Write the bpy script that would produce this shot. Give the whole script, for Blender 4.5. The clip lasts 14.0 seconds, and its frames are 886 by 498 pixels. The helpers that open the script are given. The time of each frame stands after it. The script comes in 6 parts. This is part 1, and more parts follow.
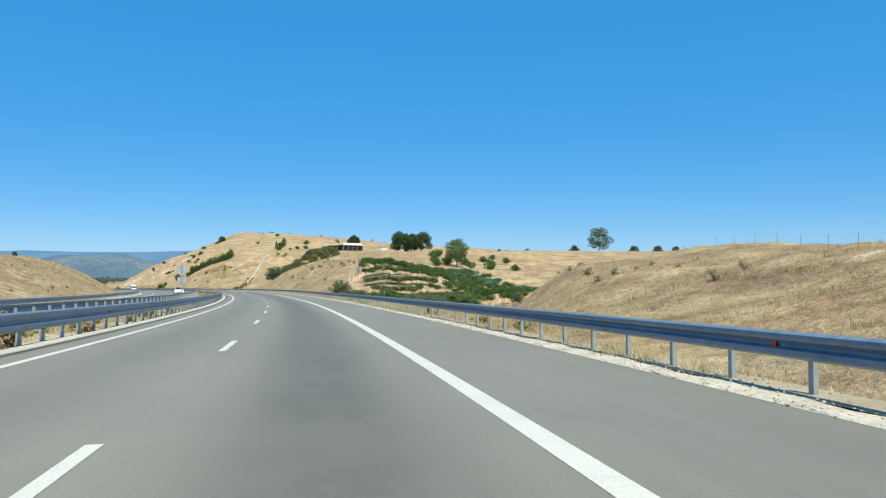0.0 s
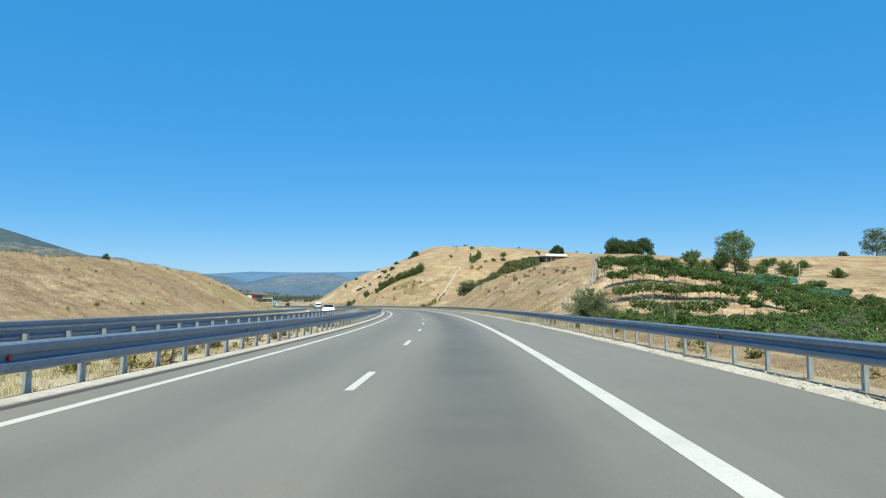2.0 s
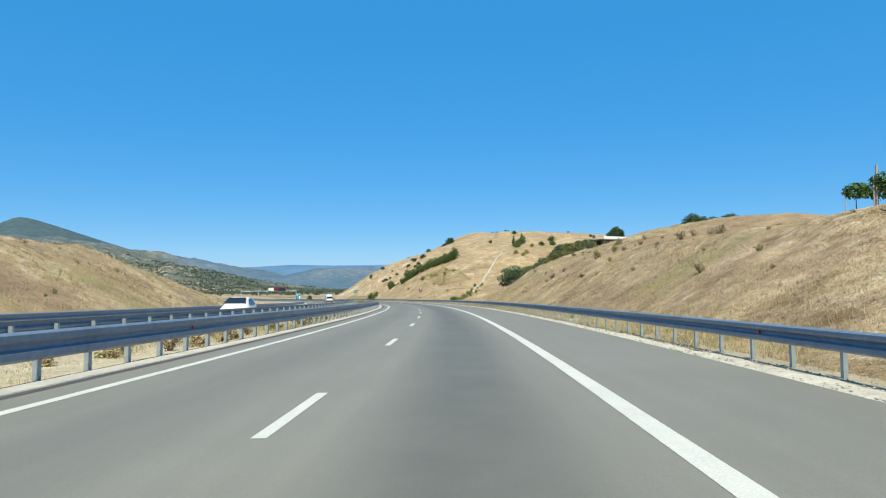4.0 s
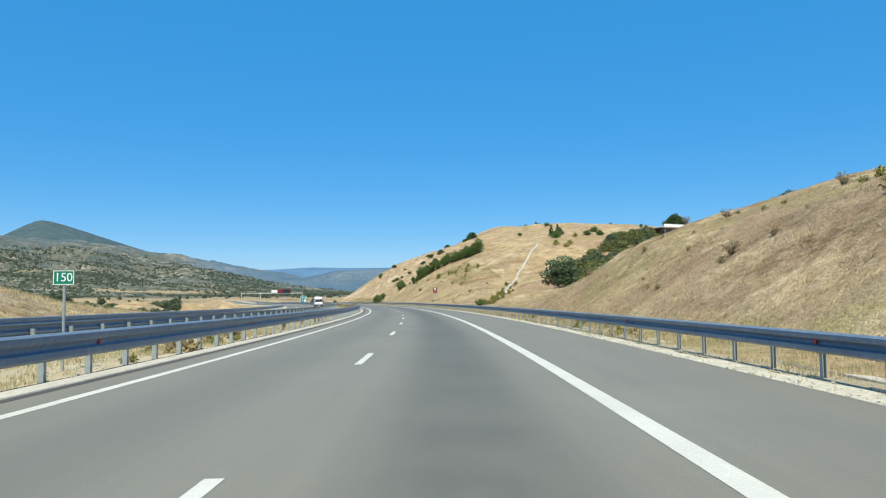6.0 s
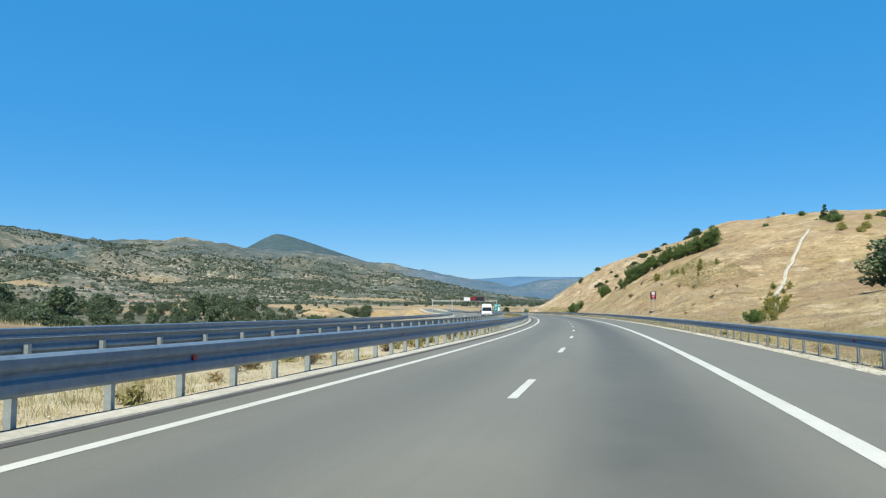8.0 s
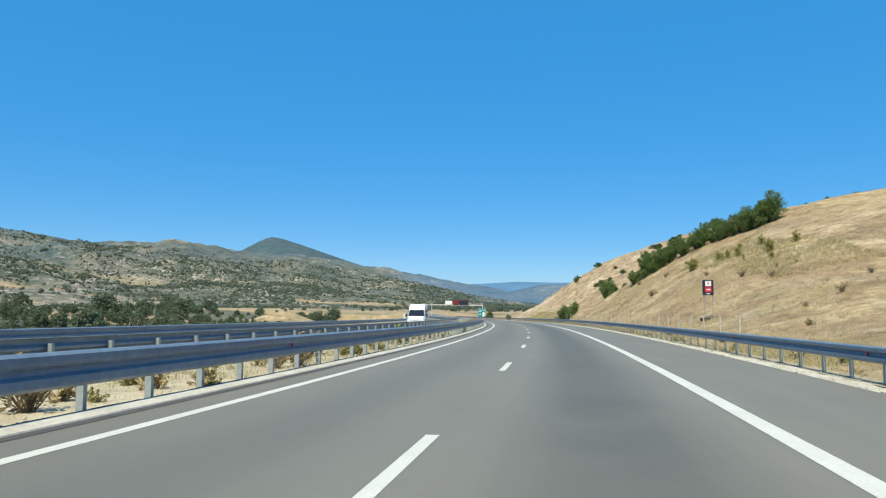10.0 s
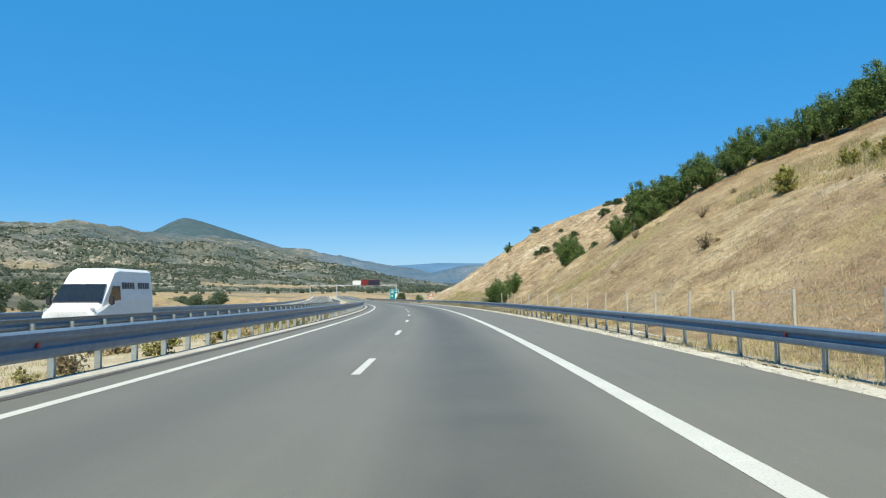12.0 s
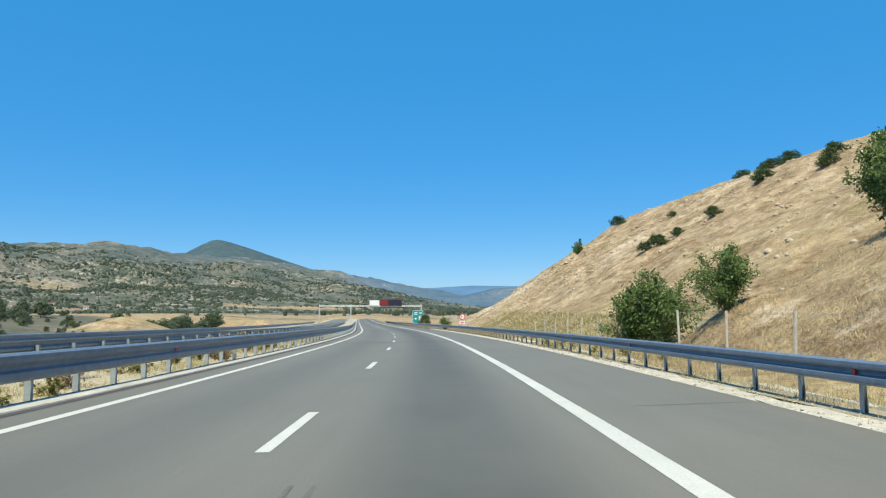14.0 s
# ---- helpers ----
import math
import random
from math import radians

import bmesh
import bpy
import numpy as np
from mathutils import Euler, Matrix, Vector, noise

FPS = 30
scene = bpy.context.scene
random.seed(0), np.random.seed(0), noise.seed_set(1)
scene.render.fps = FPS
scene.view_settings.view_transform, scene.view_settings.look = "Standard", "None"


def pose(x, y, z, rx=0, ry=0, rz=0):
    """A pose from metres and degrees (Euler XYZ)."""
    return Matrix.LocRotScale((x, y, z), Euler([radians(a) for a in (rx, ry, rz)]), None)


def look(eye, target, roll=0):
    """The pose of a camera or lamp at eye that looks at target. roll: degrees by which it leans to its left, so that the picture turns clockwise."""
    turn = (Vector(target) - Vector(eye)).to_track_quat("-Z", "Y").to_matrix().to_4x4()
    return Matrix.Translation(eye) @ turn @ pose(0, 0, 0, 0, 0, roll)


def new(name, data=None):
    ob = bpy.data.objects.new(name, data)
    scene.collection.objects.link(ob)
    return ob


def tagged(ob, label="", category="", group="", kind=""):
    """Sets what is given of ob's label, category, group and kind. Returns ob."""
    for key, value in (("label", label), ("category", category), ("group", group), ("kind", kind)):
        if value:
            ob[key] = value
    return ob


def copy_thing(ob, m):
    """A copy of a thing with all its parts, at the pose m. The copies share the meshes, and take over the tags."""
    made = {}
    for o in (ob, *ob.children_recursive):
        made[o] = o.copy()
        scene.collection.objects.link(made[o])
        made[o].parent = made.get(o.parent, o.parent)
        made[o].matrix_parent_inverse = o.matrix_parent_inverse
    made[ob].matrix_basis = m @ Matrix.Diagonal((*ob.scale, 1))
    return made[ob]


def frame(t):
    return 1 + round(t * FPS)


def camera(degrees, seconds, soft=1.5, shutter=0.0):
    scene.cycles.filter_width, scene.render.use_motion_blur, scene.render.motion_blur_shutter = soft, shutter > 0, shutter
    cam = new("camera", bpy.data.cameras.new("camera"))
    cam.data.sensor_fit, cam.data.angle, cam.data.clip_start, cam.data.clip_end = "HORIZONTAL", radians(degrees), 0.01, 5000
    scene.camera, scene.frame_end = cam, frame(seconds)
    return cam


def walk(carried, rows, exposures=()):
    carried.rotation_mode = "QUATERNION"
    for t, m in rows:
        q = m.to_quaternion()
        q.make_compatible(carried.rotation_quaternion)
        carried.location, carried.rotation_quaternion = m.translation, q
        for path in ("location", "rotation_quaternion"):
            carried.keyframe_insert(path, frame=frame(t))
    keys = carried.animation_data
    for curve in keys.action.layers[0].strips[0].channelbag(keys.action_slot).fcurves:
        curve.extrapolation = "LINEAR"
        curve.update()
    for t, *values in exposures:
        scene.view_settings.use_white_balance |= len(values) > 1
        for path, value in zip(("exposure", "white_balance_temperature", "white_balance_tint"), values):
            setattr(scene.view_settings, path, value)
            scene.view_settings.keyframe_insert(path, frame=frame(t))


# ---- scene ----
cam = camera(64.52, 14.0, soft=1.2)
PATH = [
    (0, pose(3.632, -13.508, 1.514, 92.286, 0.057, -2.979)),
    (0.5, pose(1.842, -0.505, 1.288, 92.146, 0.208, -1.027)),
    (1, pose(-0.281, 12.482, 1.063, 92.799, 0.406, 4.892)),
    (1.5, pose(-2.424, 25.499, 0.851, 93.167, 0.398, 7.874)),
    (2, pose(-4.721, 38.528, 0.651, 93.788, 0.218, 12.830)),
    (2.5, pose(-7.183, 51.415, 0.464, 93.895, 0.283, 14.100)),
    (3, pose(-9.839, 64.222, 0.288, 93.830, 0.438, 14.952)),
    (3.2, pose(-11.000, 69.332, 0.221, 93.620, 0.350, 15.050)),
    (3.7, pose(-14.032, 82.077, 0.060, 93.439, 0.357, 15.479)),
    (4.2, pose(-17.249, 94.776, -0.090, 93.031, 0.373, 16.444)),
    (4.7, pose(-20.650, 107.426, -0.233, 92.603, 0.391, 17.456)),
    (5.3, pose(-24.973, 122.539, -0.411, 92.352, 0.401, 18.051)),
    (5.5, pose(-26.472, 127.560, -0.472, 92.564, 0.225, 17.998)),
    (6, pose(-30.417, 140.000, -0.630, 93.447, 0.469, 17.738)),
    (6.5, pose(-34.544, 152.336, -0.794, 94.037, 0.286, 18.011)),
    (7, pose(-38.736, 164.621, -0.962, 94.269, 0.198, 18.994)),
    (7.5, pose(-43.111, 176.733, -1.135, 94.216, -0.251, 26.180)),
    (8, pose(-47.649, 188.922, -1.314, 94.269, -0.118, 34.567)),
    (8.2, pose(-49.584, 193.960, -1.391, 94.250, -0.250, 36.400)),
    (8.7, pose(-54.553, 206.503, -1.580, 94.321, -0.281, 36.090)),
    (9.2, pose(-59.712, 218.969, -1.762, 94.479, -0.350, 35.395)),
    (9.8, pose(-66.151, 233.823, -1.973, 94.673, -0.434, 34.545)),
    (10.3, pose(-71.724, 246.110, -2.142, 94.744, -0.465, 34.236)),
    (10.5, pose(-74.006, 251.000, -2.208, 94.619, -0.538, 33.577)),
    (11, pose(-79.756, 262.950, -2.366, 94.034, -0.675, 31.446)),
    (11.5, pose(-85.602, 274.744, -2.516, 93.586, -0.435, 29.453)),
    (12, pose(-91.552, 286.412, -2.660, 93.227, 0.230, 28.303)),
    (12.5, pose(-97.667, 298.067, -2.804, 93.357, 0.542, 27.965)),
    (13, pose(-103.991, 309.621, -2.954, 93.855, 0.463, 28.745)),
    (13.5, pose(-110.475, 321.035, -3.108, 94.629, 0.137, 29.879)),
    (14, pose(-117.282, 332.371, -3.269, 95.108, -0.025, 30.882)),
]
walk(cam, PATH)

# ---- world, sun, exposure ----
SUN_EL, SUN_AZ = radians(58), math.atan2(0.30, -0.95)  # azimuth: atan2(x, y) of the way to the sun
world = bpy.data.worlds.new("sky")
scene.world = world
world.use_nodes = True
wn = world.node_tree.nodes
sky = wn.new("ShaderNodeTexSky")
sky.sky_type = "NISHITA"
sky.sun_disc = False
sky.sun_elevation = SUN_EL
sky.sun_rotation = SUN_AZ
sky.altitude = 900
sky.air_density = 1.0
sky.dust_density = 0.0
sky.ozone_density = 2.0
wn["Background"].inputs["Strength"].default_value = 0.125
deep = wn.new("ShaderNodeHueSaturation")  # a dry, clear summer sky
deep.inputs["Saturation"].default_value = 1.45
world.node_tree.links.new(sky.outputs["Color"], deep.inputs["Color"])
azure = wn.new("ShaderNodeMix")  # evens the gradient, as a phone's camera shows it
azure.data_type = "RGBA"
azure.inputs["Factor"].default_value = 0.72
azure.inputs["B"].default_value = (0.30, 1.90, 4.2, 1.0)
world.node_tree.links.new(deep.outputs["Color"], azure.inputs["A"])
world.node_tree.links.new(azure.outputs["Result"], wn["Background"].inputs["Color"])
sun = new("sun", bpy.data.lights.new("sun", "SUN"))
sun.data.energy = 4.3
sun.data.angle = radians(0.5)
sun.data.color = (1.0, 0.93, 0.70)
sun_way = Vector((math.sin(SUN_AZ) * math.cos(SUN_EL), math.cos(SUN_AZ) * math.cos(SUN_EL), math.sin(SUN_EL)))
sun.matrix_world = look((0, 0, 300), Vector((0, 0, 300)) - sun_way)
scene.view_settings.exposure = 0.5


# ---- materials ----
def material(name, rough=0.8, metal=0.0):
    m = bpy.data.materials.new(name)
    m.use_nodes = True
    b = m.node_tree.nodes["Principled BSDF"]
    b.inputs["Roughness"].default_value = rough
    b.inputs["Metallic"].default_value = metal
    return m, m.node_tree.nodes, m.node_tree.links, b


def noise_tex(nodes, links, scale, detail=4.0, rough=0.55, stretch=(1, 1, 1)):
    co = nodes.new("ShaderNodeTexCoord")
    mp = nodes.new("ShaderNodeMapping")
    mp.inputs["Scale"].default_value = stretch
    links.new(co.outputs["Object"], mp.inputs["Vector"])
    n = nodes.new("ShaderNodeTexNoise")
    n.inputs["Scale"].default_value = scale
    n.inputs["Detail"].default_value = detail
    n.inputs["Roughness"].default_value = rough
    links.new(mp.outputs["Vector"], n.inputs["Vector"])
    return n.outputs["Fac"]


def ramp(nodes, links, fac, stops):
    r = nodes.new("ShaderNodeValToRGB")
    el = r.color_ramp.elements
    while len(el) < len(stops):
        el.new(0.5)
    for e, (p, c) in zip(el, stops):
        e.position = p
        e.color = (*c, 1.0)
    links.new(fac, r.inputs["Fac"])
    return r.outputs["Color"]


def mix(nodes, links, a, b, fac, blend="MIX"):
    m = nodes.new("ShaderNodeMix")
    m.data_type = "RGBA"
    m.blend_type = blend
    for sock, v in ((m.inputs["Factor"], fac), (m.inputs["A"], a), (m.inputs["B"], b)):
        if isinstance(v, (int, float)):
            sock.default_value = v
        elif isinstance(v, tuple):
            sock.default_value = (*v, 1.0)
        else:
            links.new(v, sock)
    return m.outputs["Result"]


def bump(nodes, links, bsdf, height, strength=0.4, distance=0.05):
    b = nodes.new("ShaderNodeBump")
    b.inputs["Strength"].default_value = strength
    b.inputs["Distance"].default_value = distance
    links.new(height, b.inputs["Height"])
    links.new(b.outputs["Normal"], bsdf.inputs["Normal"])


def simple(name, c1, c2, scale, rough=0.8, metal=0.0, bump_s=0.2, bump_d=0.01, fine=None):
    """Two tones mixed by two scales of noise, with a fine relief."""
    m, n, l, b = material(name, rough, metal)
    big = noise_tex(n, l, scale)
    small = noise_tex(n, l, fine or scale * 9)
    col = ramp(n, l, big, [(0.3, c1), (0.7, c2)])
    col = mix(n, l, col, ramp(n, l, small, [(0.3, tuple(x * 0.72 for x in c1)), (0.7, tuple(min(1, x * 1.15) for x in c2))]), 0.4)
    l.new(col, b.inputs["Base Color"])
    if bump_s:
        bump(n, l, b, small, bump_s, bump_d)
    return m


def varied(name, c1, c2, rough=0.7, spread=0.35):
    """Leaf or blade colour: varies from piece to piece."""
    m, n, l, b = material(name, rough)
    geo = n.new("ShaderNodeNewGeometry")
    col = ramp(n, l, geo.outputs["Random Per Island"], [(0.0, c1), (0.55, c2), (1.0, tuple(min(1, x * (1 + spread)) for x in c2))])
    big = noise_tex(n, l, 0.35)
    col = mix(n, l, col, ramp(n, l, big, [(0.3, tuple(x * 0.8 for x in c1)), (0.7, tuple(min(1, x * 1.2) for x in c2))]), 0.35)
    l.new(col, b.inputs["Base Color"])
    b.inputs["Specular IOR Level"].default_value = 0.25
    # thin blades let some light through
    thin = n.new("ShaderNodeBsdfTranslucent")
    l.new(col, thin.inputs["Color"])
    both = n.new("ShaderNodeMixShader")
    both.inputs[0].default_value = 0.36
    l.new(b.outputs["BSDF"], both.inputs[1])
    l.new(thin.outputs["BSDF"], both.inputs[2])
    l.new(both.outputs[0], n["Material Output"].inputs["Surface"])
    return m


def asphalt_material():
    m, n, l, b = material("worn_asphalt", 0.62)
    uv = n.new("ShaderNodeUVMap")
    uv.uv_map = "road"
    sep = n.new("ShaderNodeSeparateXYZ")
    l.new(uv.outputs["UV"], sep.inputs["Vector"])
    # wheel tracks polished lighter, the strip between them darker from oil, as the lane wears
    lane = n.new("ShaderNodeMath")
    lane.operation = "ABSOLUTE"
    off = n.new("ShaderNodeMath")
    off.operation = "SUBTRACT"
    off.inputs[1].default_value = 1.9
    l.new(sep.outputs["Y"], off.inputs[0])
    l.new(off.outputs[0], lane.inputs[0])
    oil = n.new("ShaderNodeMapRange")
    oil.interpolation_type = "SMOOTHSTEP"
    for k, v in ((1, 0.2), (2, 1.5), (3, 1.0), (4, 0.0)):
        oil.inputs[k].default_value = v
    l.new(lane.outputs[0], oil.inputs[0])
    # the passing lane is worn less
    off2 = n.new("ShaderNodeMath")
    off2.operation = "ADD"
    off2.inputs[1].default_value = 1.7
    l.new(sep.outputs["Y"], off2.inputs[0])
    lane2 = n.new("ShaderNodeMath")
    lane2.operation = "ABSOLUTE"
    l.new(off2.outputs[0], lane2.inputs[0])
    oil2 = n.new("ShaderNodeMapRange")
    oil2.interpolation_type = "SMOOTHSTEP"
    for k, v in ((1, 0.1), (2, 1.3), (3, 0.4), (4, 0.0)):
        oil2.inputs[k].default_value = v
    l.new(lane2.outputs[0], oil2.inputs[0])
    both = n.new("ShaderNodeMath")
    both.operation = "MAXIMUM"
    l.new(oil.outputs[0], both.inputs[0])
    l.new(oil2.outputs[0], both.inputs[1])
    streak = noise_tex(n, l, 0.25, 5, 0.7)
    grain = noise_tex(n, l, 60, 3, 0.75)
    blot = noise_tex(n, l, 0.06, 5, 0.65)
    base = ramp(n, l, blot, [(0.3, (0.156, 0.151, 0.128)), (0.7, (0.186, 0.179, 0.154))])
    base = mix(n, l, base, ramp(n, l, streak, [(0.25, (0.142, 0.138, 0.117)), (0.75, (0.194, 0.187, 0.161))]), 0.45)
    run = n.new("ShaderNodeMapping")
    run.inputs["Scale"].default_value = (0.09, 2.6, 1.0)
    l.new(uv.outputs["UV"], run.inputs["Vector"])
    worn = n.new("ShaderNodeTexNoise")
    worn.inputs["Scale"].default_value = 1.0
    worn.inputs["Detail"].default_value = 6.0
    worn.inputs["Roughness"].default_value = 0.65
    l.new(run.outputs["Vector"], worn.inputs["Vector"])
    base = mix(n, l, base, ramp(n, l, worn.outputs["Fac"], [(0.3, (0.88, 0.88, 0.88)), (0.7, (1.08, 1.08, 1.08))]), 0.55, "MULTIPLY")
    smear = ramp(n, l, noise_tex(n, l, 0.5, 5, 0.7), [(0.3, (0.55, 0.55, 0.55)), (0.7, (1, 1, 1))])
    mul = n.new("ShaderNodeMath")
    mul.operation = "MULTIPLY"
    l.new(smear, mul.inputs[1])
    l.new(both.outputs[0], mul.inputs[0])
    mul2 = n.new("ShaderNodeMath")
    mul2.operation = "MULTIPLY"
    mul2.inputs[1].default_value = 0.85
    l.new(mul.outputs[0], mul2.inputs[0])
    base = mix(n, l, base, (0.078, 0.078, 0.068), mul2.outputs[0])
    # the asphalt's tone darkens gradually along the road, from station 60 to 300
    later = n.new("ShaderNodeMapRange")
    later.interpolation_type = "SMOOTHSTEP"
    for k, v in ((1, 60.0), (2, 300.0), (3, 1.0), (4, 0.84)):
        later.inputs[k].default_value = v
    l.new(sep.outputs["X"], later.inputs[0])
    tone = n.new("ShaderNodeCombineColor")
    for k in ("Red", "Green", "Blue"):
        l.new(later.outputs[0], tone.inputs[k])
    base = mix(n, l, base, tone.outputs["Color"], 1.0, "MULTIPLY")
    speck = ramp(n, l, grain, [(0.3, (0.86, 0.86, 0.86)), (0.7, (1.12, 1.12, 1.12))])
    base = mix(n, l, base, speck, 1.0, "MULTIPLY")
    l.new(base, b.inputs["Base Color"])
    b.inputs["Specular IOR Level"].default_value = 0.35
    b.inputs["Diffuse Roughness"].default_value = 1.0
    bump(n, l, b, grain, 0.35, 0.005)
    return m


def ground_material():
    """Dry grass, with bare pale earth, scrub, high woods and the painted blue haze of distance where the land-cover
    layer says so.
    """
    m, n, l, b = material("dry_grassland", 0.95)
    b.inputs["Specular IOR Level"].default_value = 0.1
    cov = n.new("ShaderNodeAttribute")
    cov.attribute_name = "cover"
    sep = n.new("ShaderNodeSeparateColor")
    l.new(cov.outputs["Color"], sep.inputs["Color"])
    n1 = noise_tex(n, l, 0.045, 5, 0.6)
    n2 = noise_tex(n, l, 0.5, 5, 0.65)
    n3 = noise_tex(n, l, 5.0, 4, 0.7)
    grass = ramp(n, l, n1, [(0.3, (0.36, 0.265, 0.15)), (0.5, (0.44, 0.34, 0.20)), (0.7, (0.52, 0.41, 0.25))])
    grass = mix(n, l, grass, ramp(n, l, n2, [(0.28, (0.17, 0.115, 0.065)), (0.5, (0.37, 0.27, 0.14)), (0.75, (0.52, 0.42, 0.24))]), 0.55)
    grass = mix(n, l, grass, ramp(n, l, n3, [(0.3, (0.55, 0.5, 0.45)), (0.7, (1.2, 1.2, 1.2))]), 0.8, "MULTIPLY")
    n4 = noise_tex(n, l, 0.16, 6, 0.72)
    n5 = noise_tex(n, l, 0.07, 5, 0.7)
    grass = mix(n, l, grass, ramp(n, l, n4, [(0.38, (0.22, 0.145, 0.085)), (0.46, (0.36, 0.26, 0.145)), (0.53, (0.46, 0.345, 0.19)), (0.62, (0.56, 0.45, 0.27))]), 0.55)
    grass = mix(n, l, grass, (0.27, 0.215, 0.155), ramp(n, l, n5, [(0.51, (0, 0, 0)), (0.60, (0.45, 0.45, 0.45))]))
    n6 = noise_tex(n, l, 0.33, 6, 0.7)
    grass = mix(n, l, grass, (0.60, 0.49, 0.35), ramp(n, l, n6, [(0.57, (0, 0, 0)), (0.66, (0.6, 0.6, 0.6))]))
    grass = mix(n, l, grass, (0.33, 0.215, 0.13), ramp(n, l, n6, [(0.34, (0.55, 0.55, 0.55)), (0.42, (0, 0, 0))]))
    soil = ramp(n, l, n2, [(0.3, (0.40, 0.295, 0.19)), (0.6, (0.60, 0.475, 0.325)), (0.8, (0.72, 0.62, 0.47))])
    soil = mix(n, l, soil, ramp(n, l, n3, [(0.3, (0.62, 0.58, 0.55)), (0.7, (1.15, 1.15, 1.15))]), 0.8, "MULTIPLY")
    n7 = noise_tex(n, l, 0.24, 7, 0.78)
    soil = mix(n, l, soil, ramp(n, l, n7, [(0.40, (0.46, 0.43, 0.40)), (0.47, (0.82, 0.80, 0.76)), (0.54, (1.12, 1.12, 1.12)), (0.62, (1.36, 1.36, 1.36))]), 0.85, "MULTIPLY")
    grass = mix(n, l, grass, ramp(n, l, n7, [(0.38, (0.66, 0.62, 0.58)), (0.46, (1.02, 1.01, 1.0)), (0.54, (1.14, 1.14, 1.14)), (0.62, (1.34, 1.34, 1.34))]), 0.75, "MULTIPLY")
    n8 = noise_tex(n, l, 1.6, 6, 0.72)
    grass = mix(n, l, grass, ramp(n, l, n8, [(0.36, (0.58, 0.55, 0.50)), (0.47, (0.95, 0.94, 0.92)), (0.60, (1.22, 1.2, 1.16))]), 0.7, "MULTIPLY")
    n9 = noise_tex(n, l, 0.028, 4, 0.6)
    red = ramp(n, l, n2, [(0.3, (0.235, 0.15, 0.088)), (0.7, (0.42, 0.285, 0.17))])
    grass = mix(n, l, grass, red, ramp(n, l, n9, [(0.50, (0, 0, 0)), (0.58, (0.55, 0.55, 0.55))]))
    grass = mix(n, l, grass, (0.98, 1.0, 1.06), 1.0, "MULTIPLY")
    n10 = noise_tex(n, l, 0.05, 5, 0.7)
    grass = mix(n, l, grass, (0.30, 0.265, 0.105), ramp(n, l, n10, [(0.55, (0, 0, 0)), (0.64, (0.6, 0.6, 0.6))]))
    # ledges of pale stone crop out of the bare earth
    ledge = noise_tex(n, l, 0.55, 6, 0.75, (1, 1, 3.2))
    soil = mix(n, l, soil, ramp(n, l, ledge, [(0.38, (0.42, 0.37, 0.31)), (0.47, (0.86, 0.84, 0.80)), (0.56, (1.12, 1.12, 1.1)), (0.64, (1.32, 1.3, 1.26))]), 0.9, "MULTIPLY")
    # hillside scrub: dark bushes over pale rock and dry grass
    v1 = noise_tex(n, l, 0.022, 6, 0.72)
    v2 = noise_tex(n, l, 0.0045, 4, 0.6)
    scrub = ramp(n, l, v2, [(0.38, (0.066, 0.088, 0.072)), (0.50, (0.108, 0.120, 0.102)), (0.60, (0.195, 0.181, 0.150))])
    scrub = mix(n, l, scrub, ramp(n, l, v1, [(0.35, (0.045, 0.064, 0.046)), (0.5, (0.115, 0.118, 0.085)), (0.66, (0.215, 0.188, 0.142))]), 0.55)
    v3 = noise_tex(n, l, 0.07, 8, 0.8)
    scrub = mix(n, l, scrub, (0.45, 0.405, 0.34), mix(n, l, ramp(n, l, v3, [(0.52, (0, 0, 0)), (0.60, (0.85, 0.85, 0.85))]), ramp(n, l, noise_tex(n, l, 0.0065, 5, 0.62), [(0.40, (0.06, 0.06, 0.06)), (0.56, (1, 1, 1))]), 1.0, "MULTIPLY"))
    v5 = noise_tex(n, l, 0.04, 8, 0.78)
    scrub = mix(n, l, scrub, (0.036, 0.054, 0.046), ramp(n, l, v5, [(0.39, (0.85, 0.85, 0.85)), (0.47, (0, 0, 0))]))
    v4 = noise_tex(n, l, 0.013, 7, 0.75)
    scrub = mix(n, l, scrub, (0.40, 0.33, 0.25), ramp(n, l, v4, [(0.59, (0, 0, 0)), (0.65, (0.7, 0.7, 0.7))]))
    # dark woods of the peak and upper slopes, with haze blue mixed into their colour
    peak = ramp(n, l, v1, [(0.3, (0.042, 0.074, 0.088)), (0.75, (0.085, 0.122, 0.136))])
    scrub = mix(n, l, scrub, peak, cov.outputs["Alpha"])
    # blue of the distance haze, put into the base colour of the far ranges
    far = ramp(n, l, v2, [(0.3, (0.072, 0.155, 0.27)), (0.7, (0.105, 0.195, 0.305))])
    chalk = mix(n, l, soil, (0.70, 0.62, 0.49), ramp(n, l, n7, [(0.42, (0.15, 0.15, 0.15)), (0.55, (0.7, 0.7, 0.7))]))
    soil = mix(n, l, soil, chalk, ramp(n, l, sep.outputs["Red"], [(0.78, (0, 0, 0)), (0.95, (1, 1, 1))]))
    col = mix(n, l, grass, soil, sep.outputs["Red"])
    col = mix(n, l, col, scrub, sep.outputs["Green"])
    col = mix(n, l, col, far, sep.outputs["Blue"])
    l.new(col, b.inputs["Base Color"])
    h = n.new("ShaderNodeMath")
    h.operation = "ADD"
    l.new(n2, h.inputs[0])
    l.new(n3, h.inputs[1])
    bump(n, l, b, h.outputs[0], 0.9, 0.27)
    return m


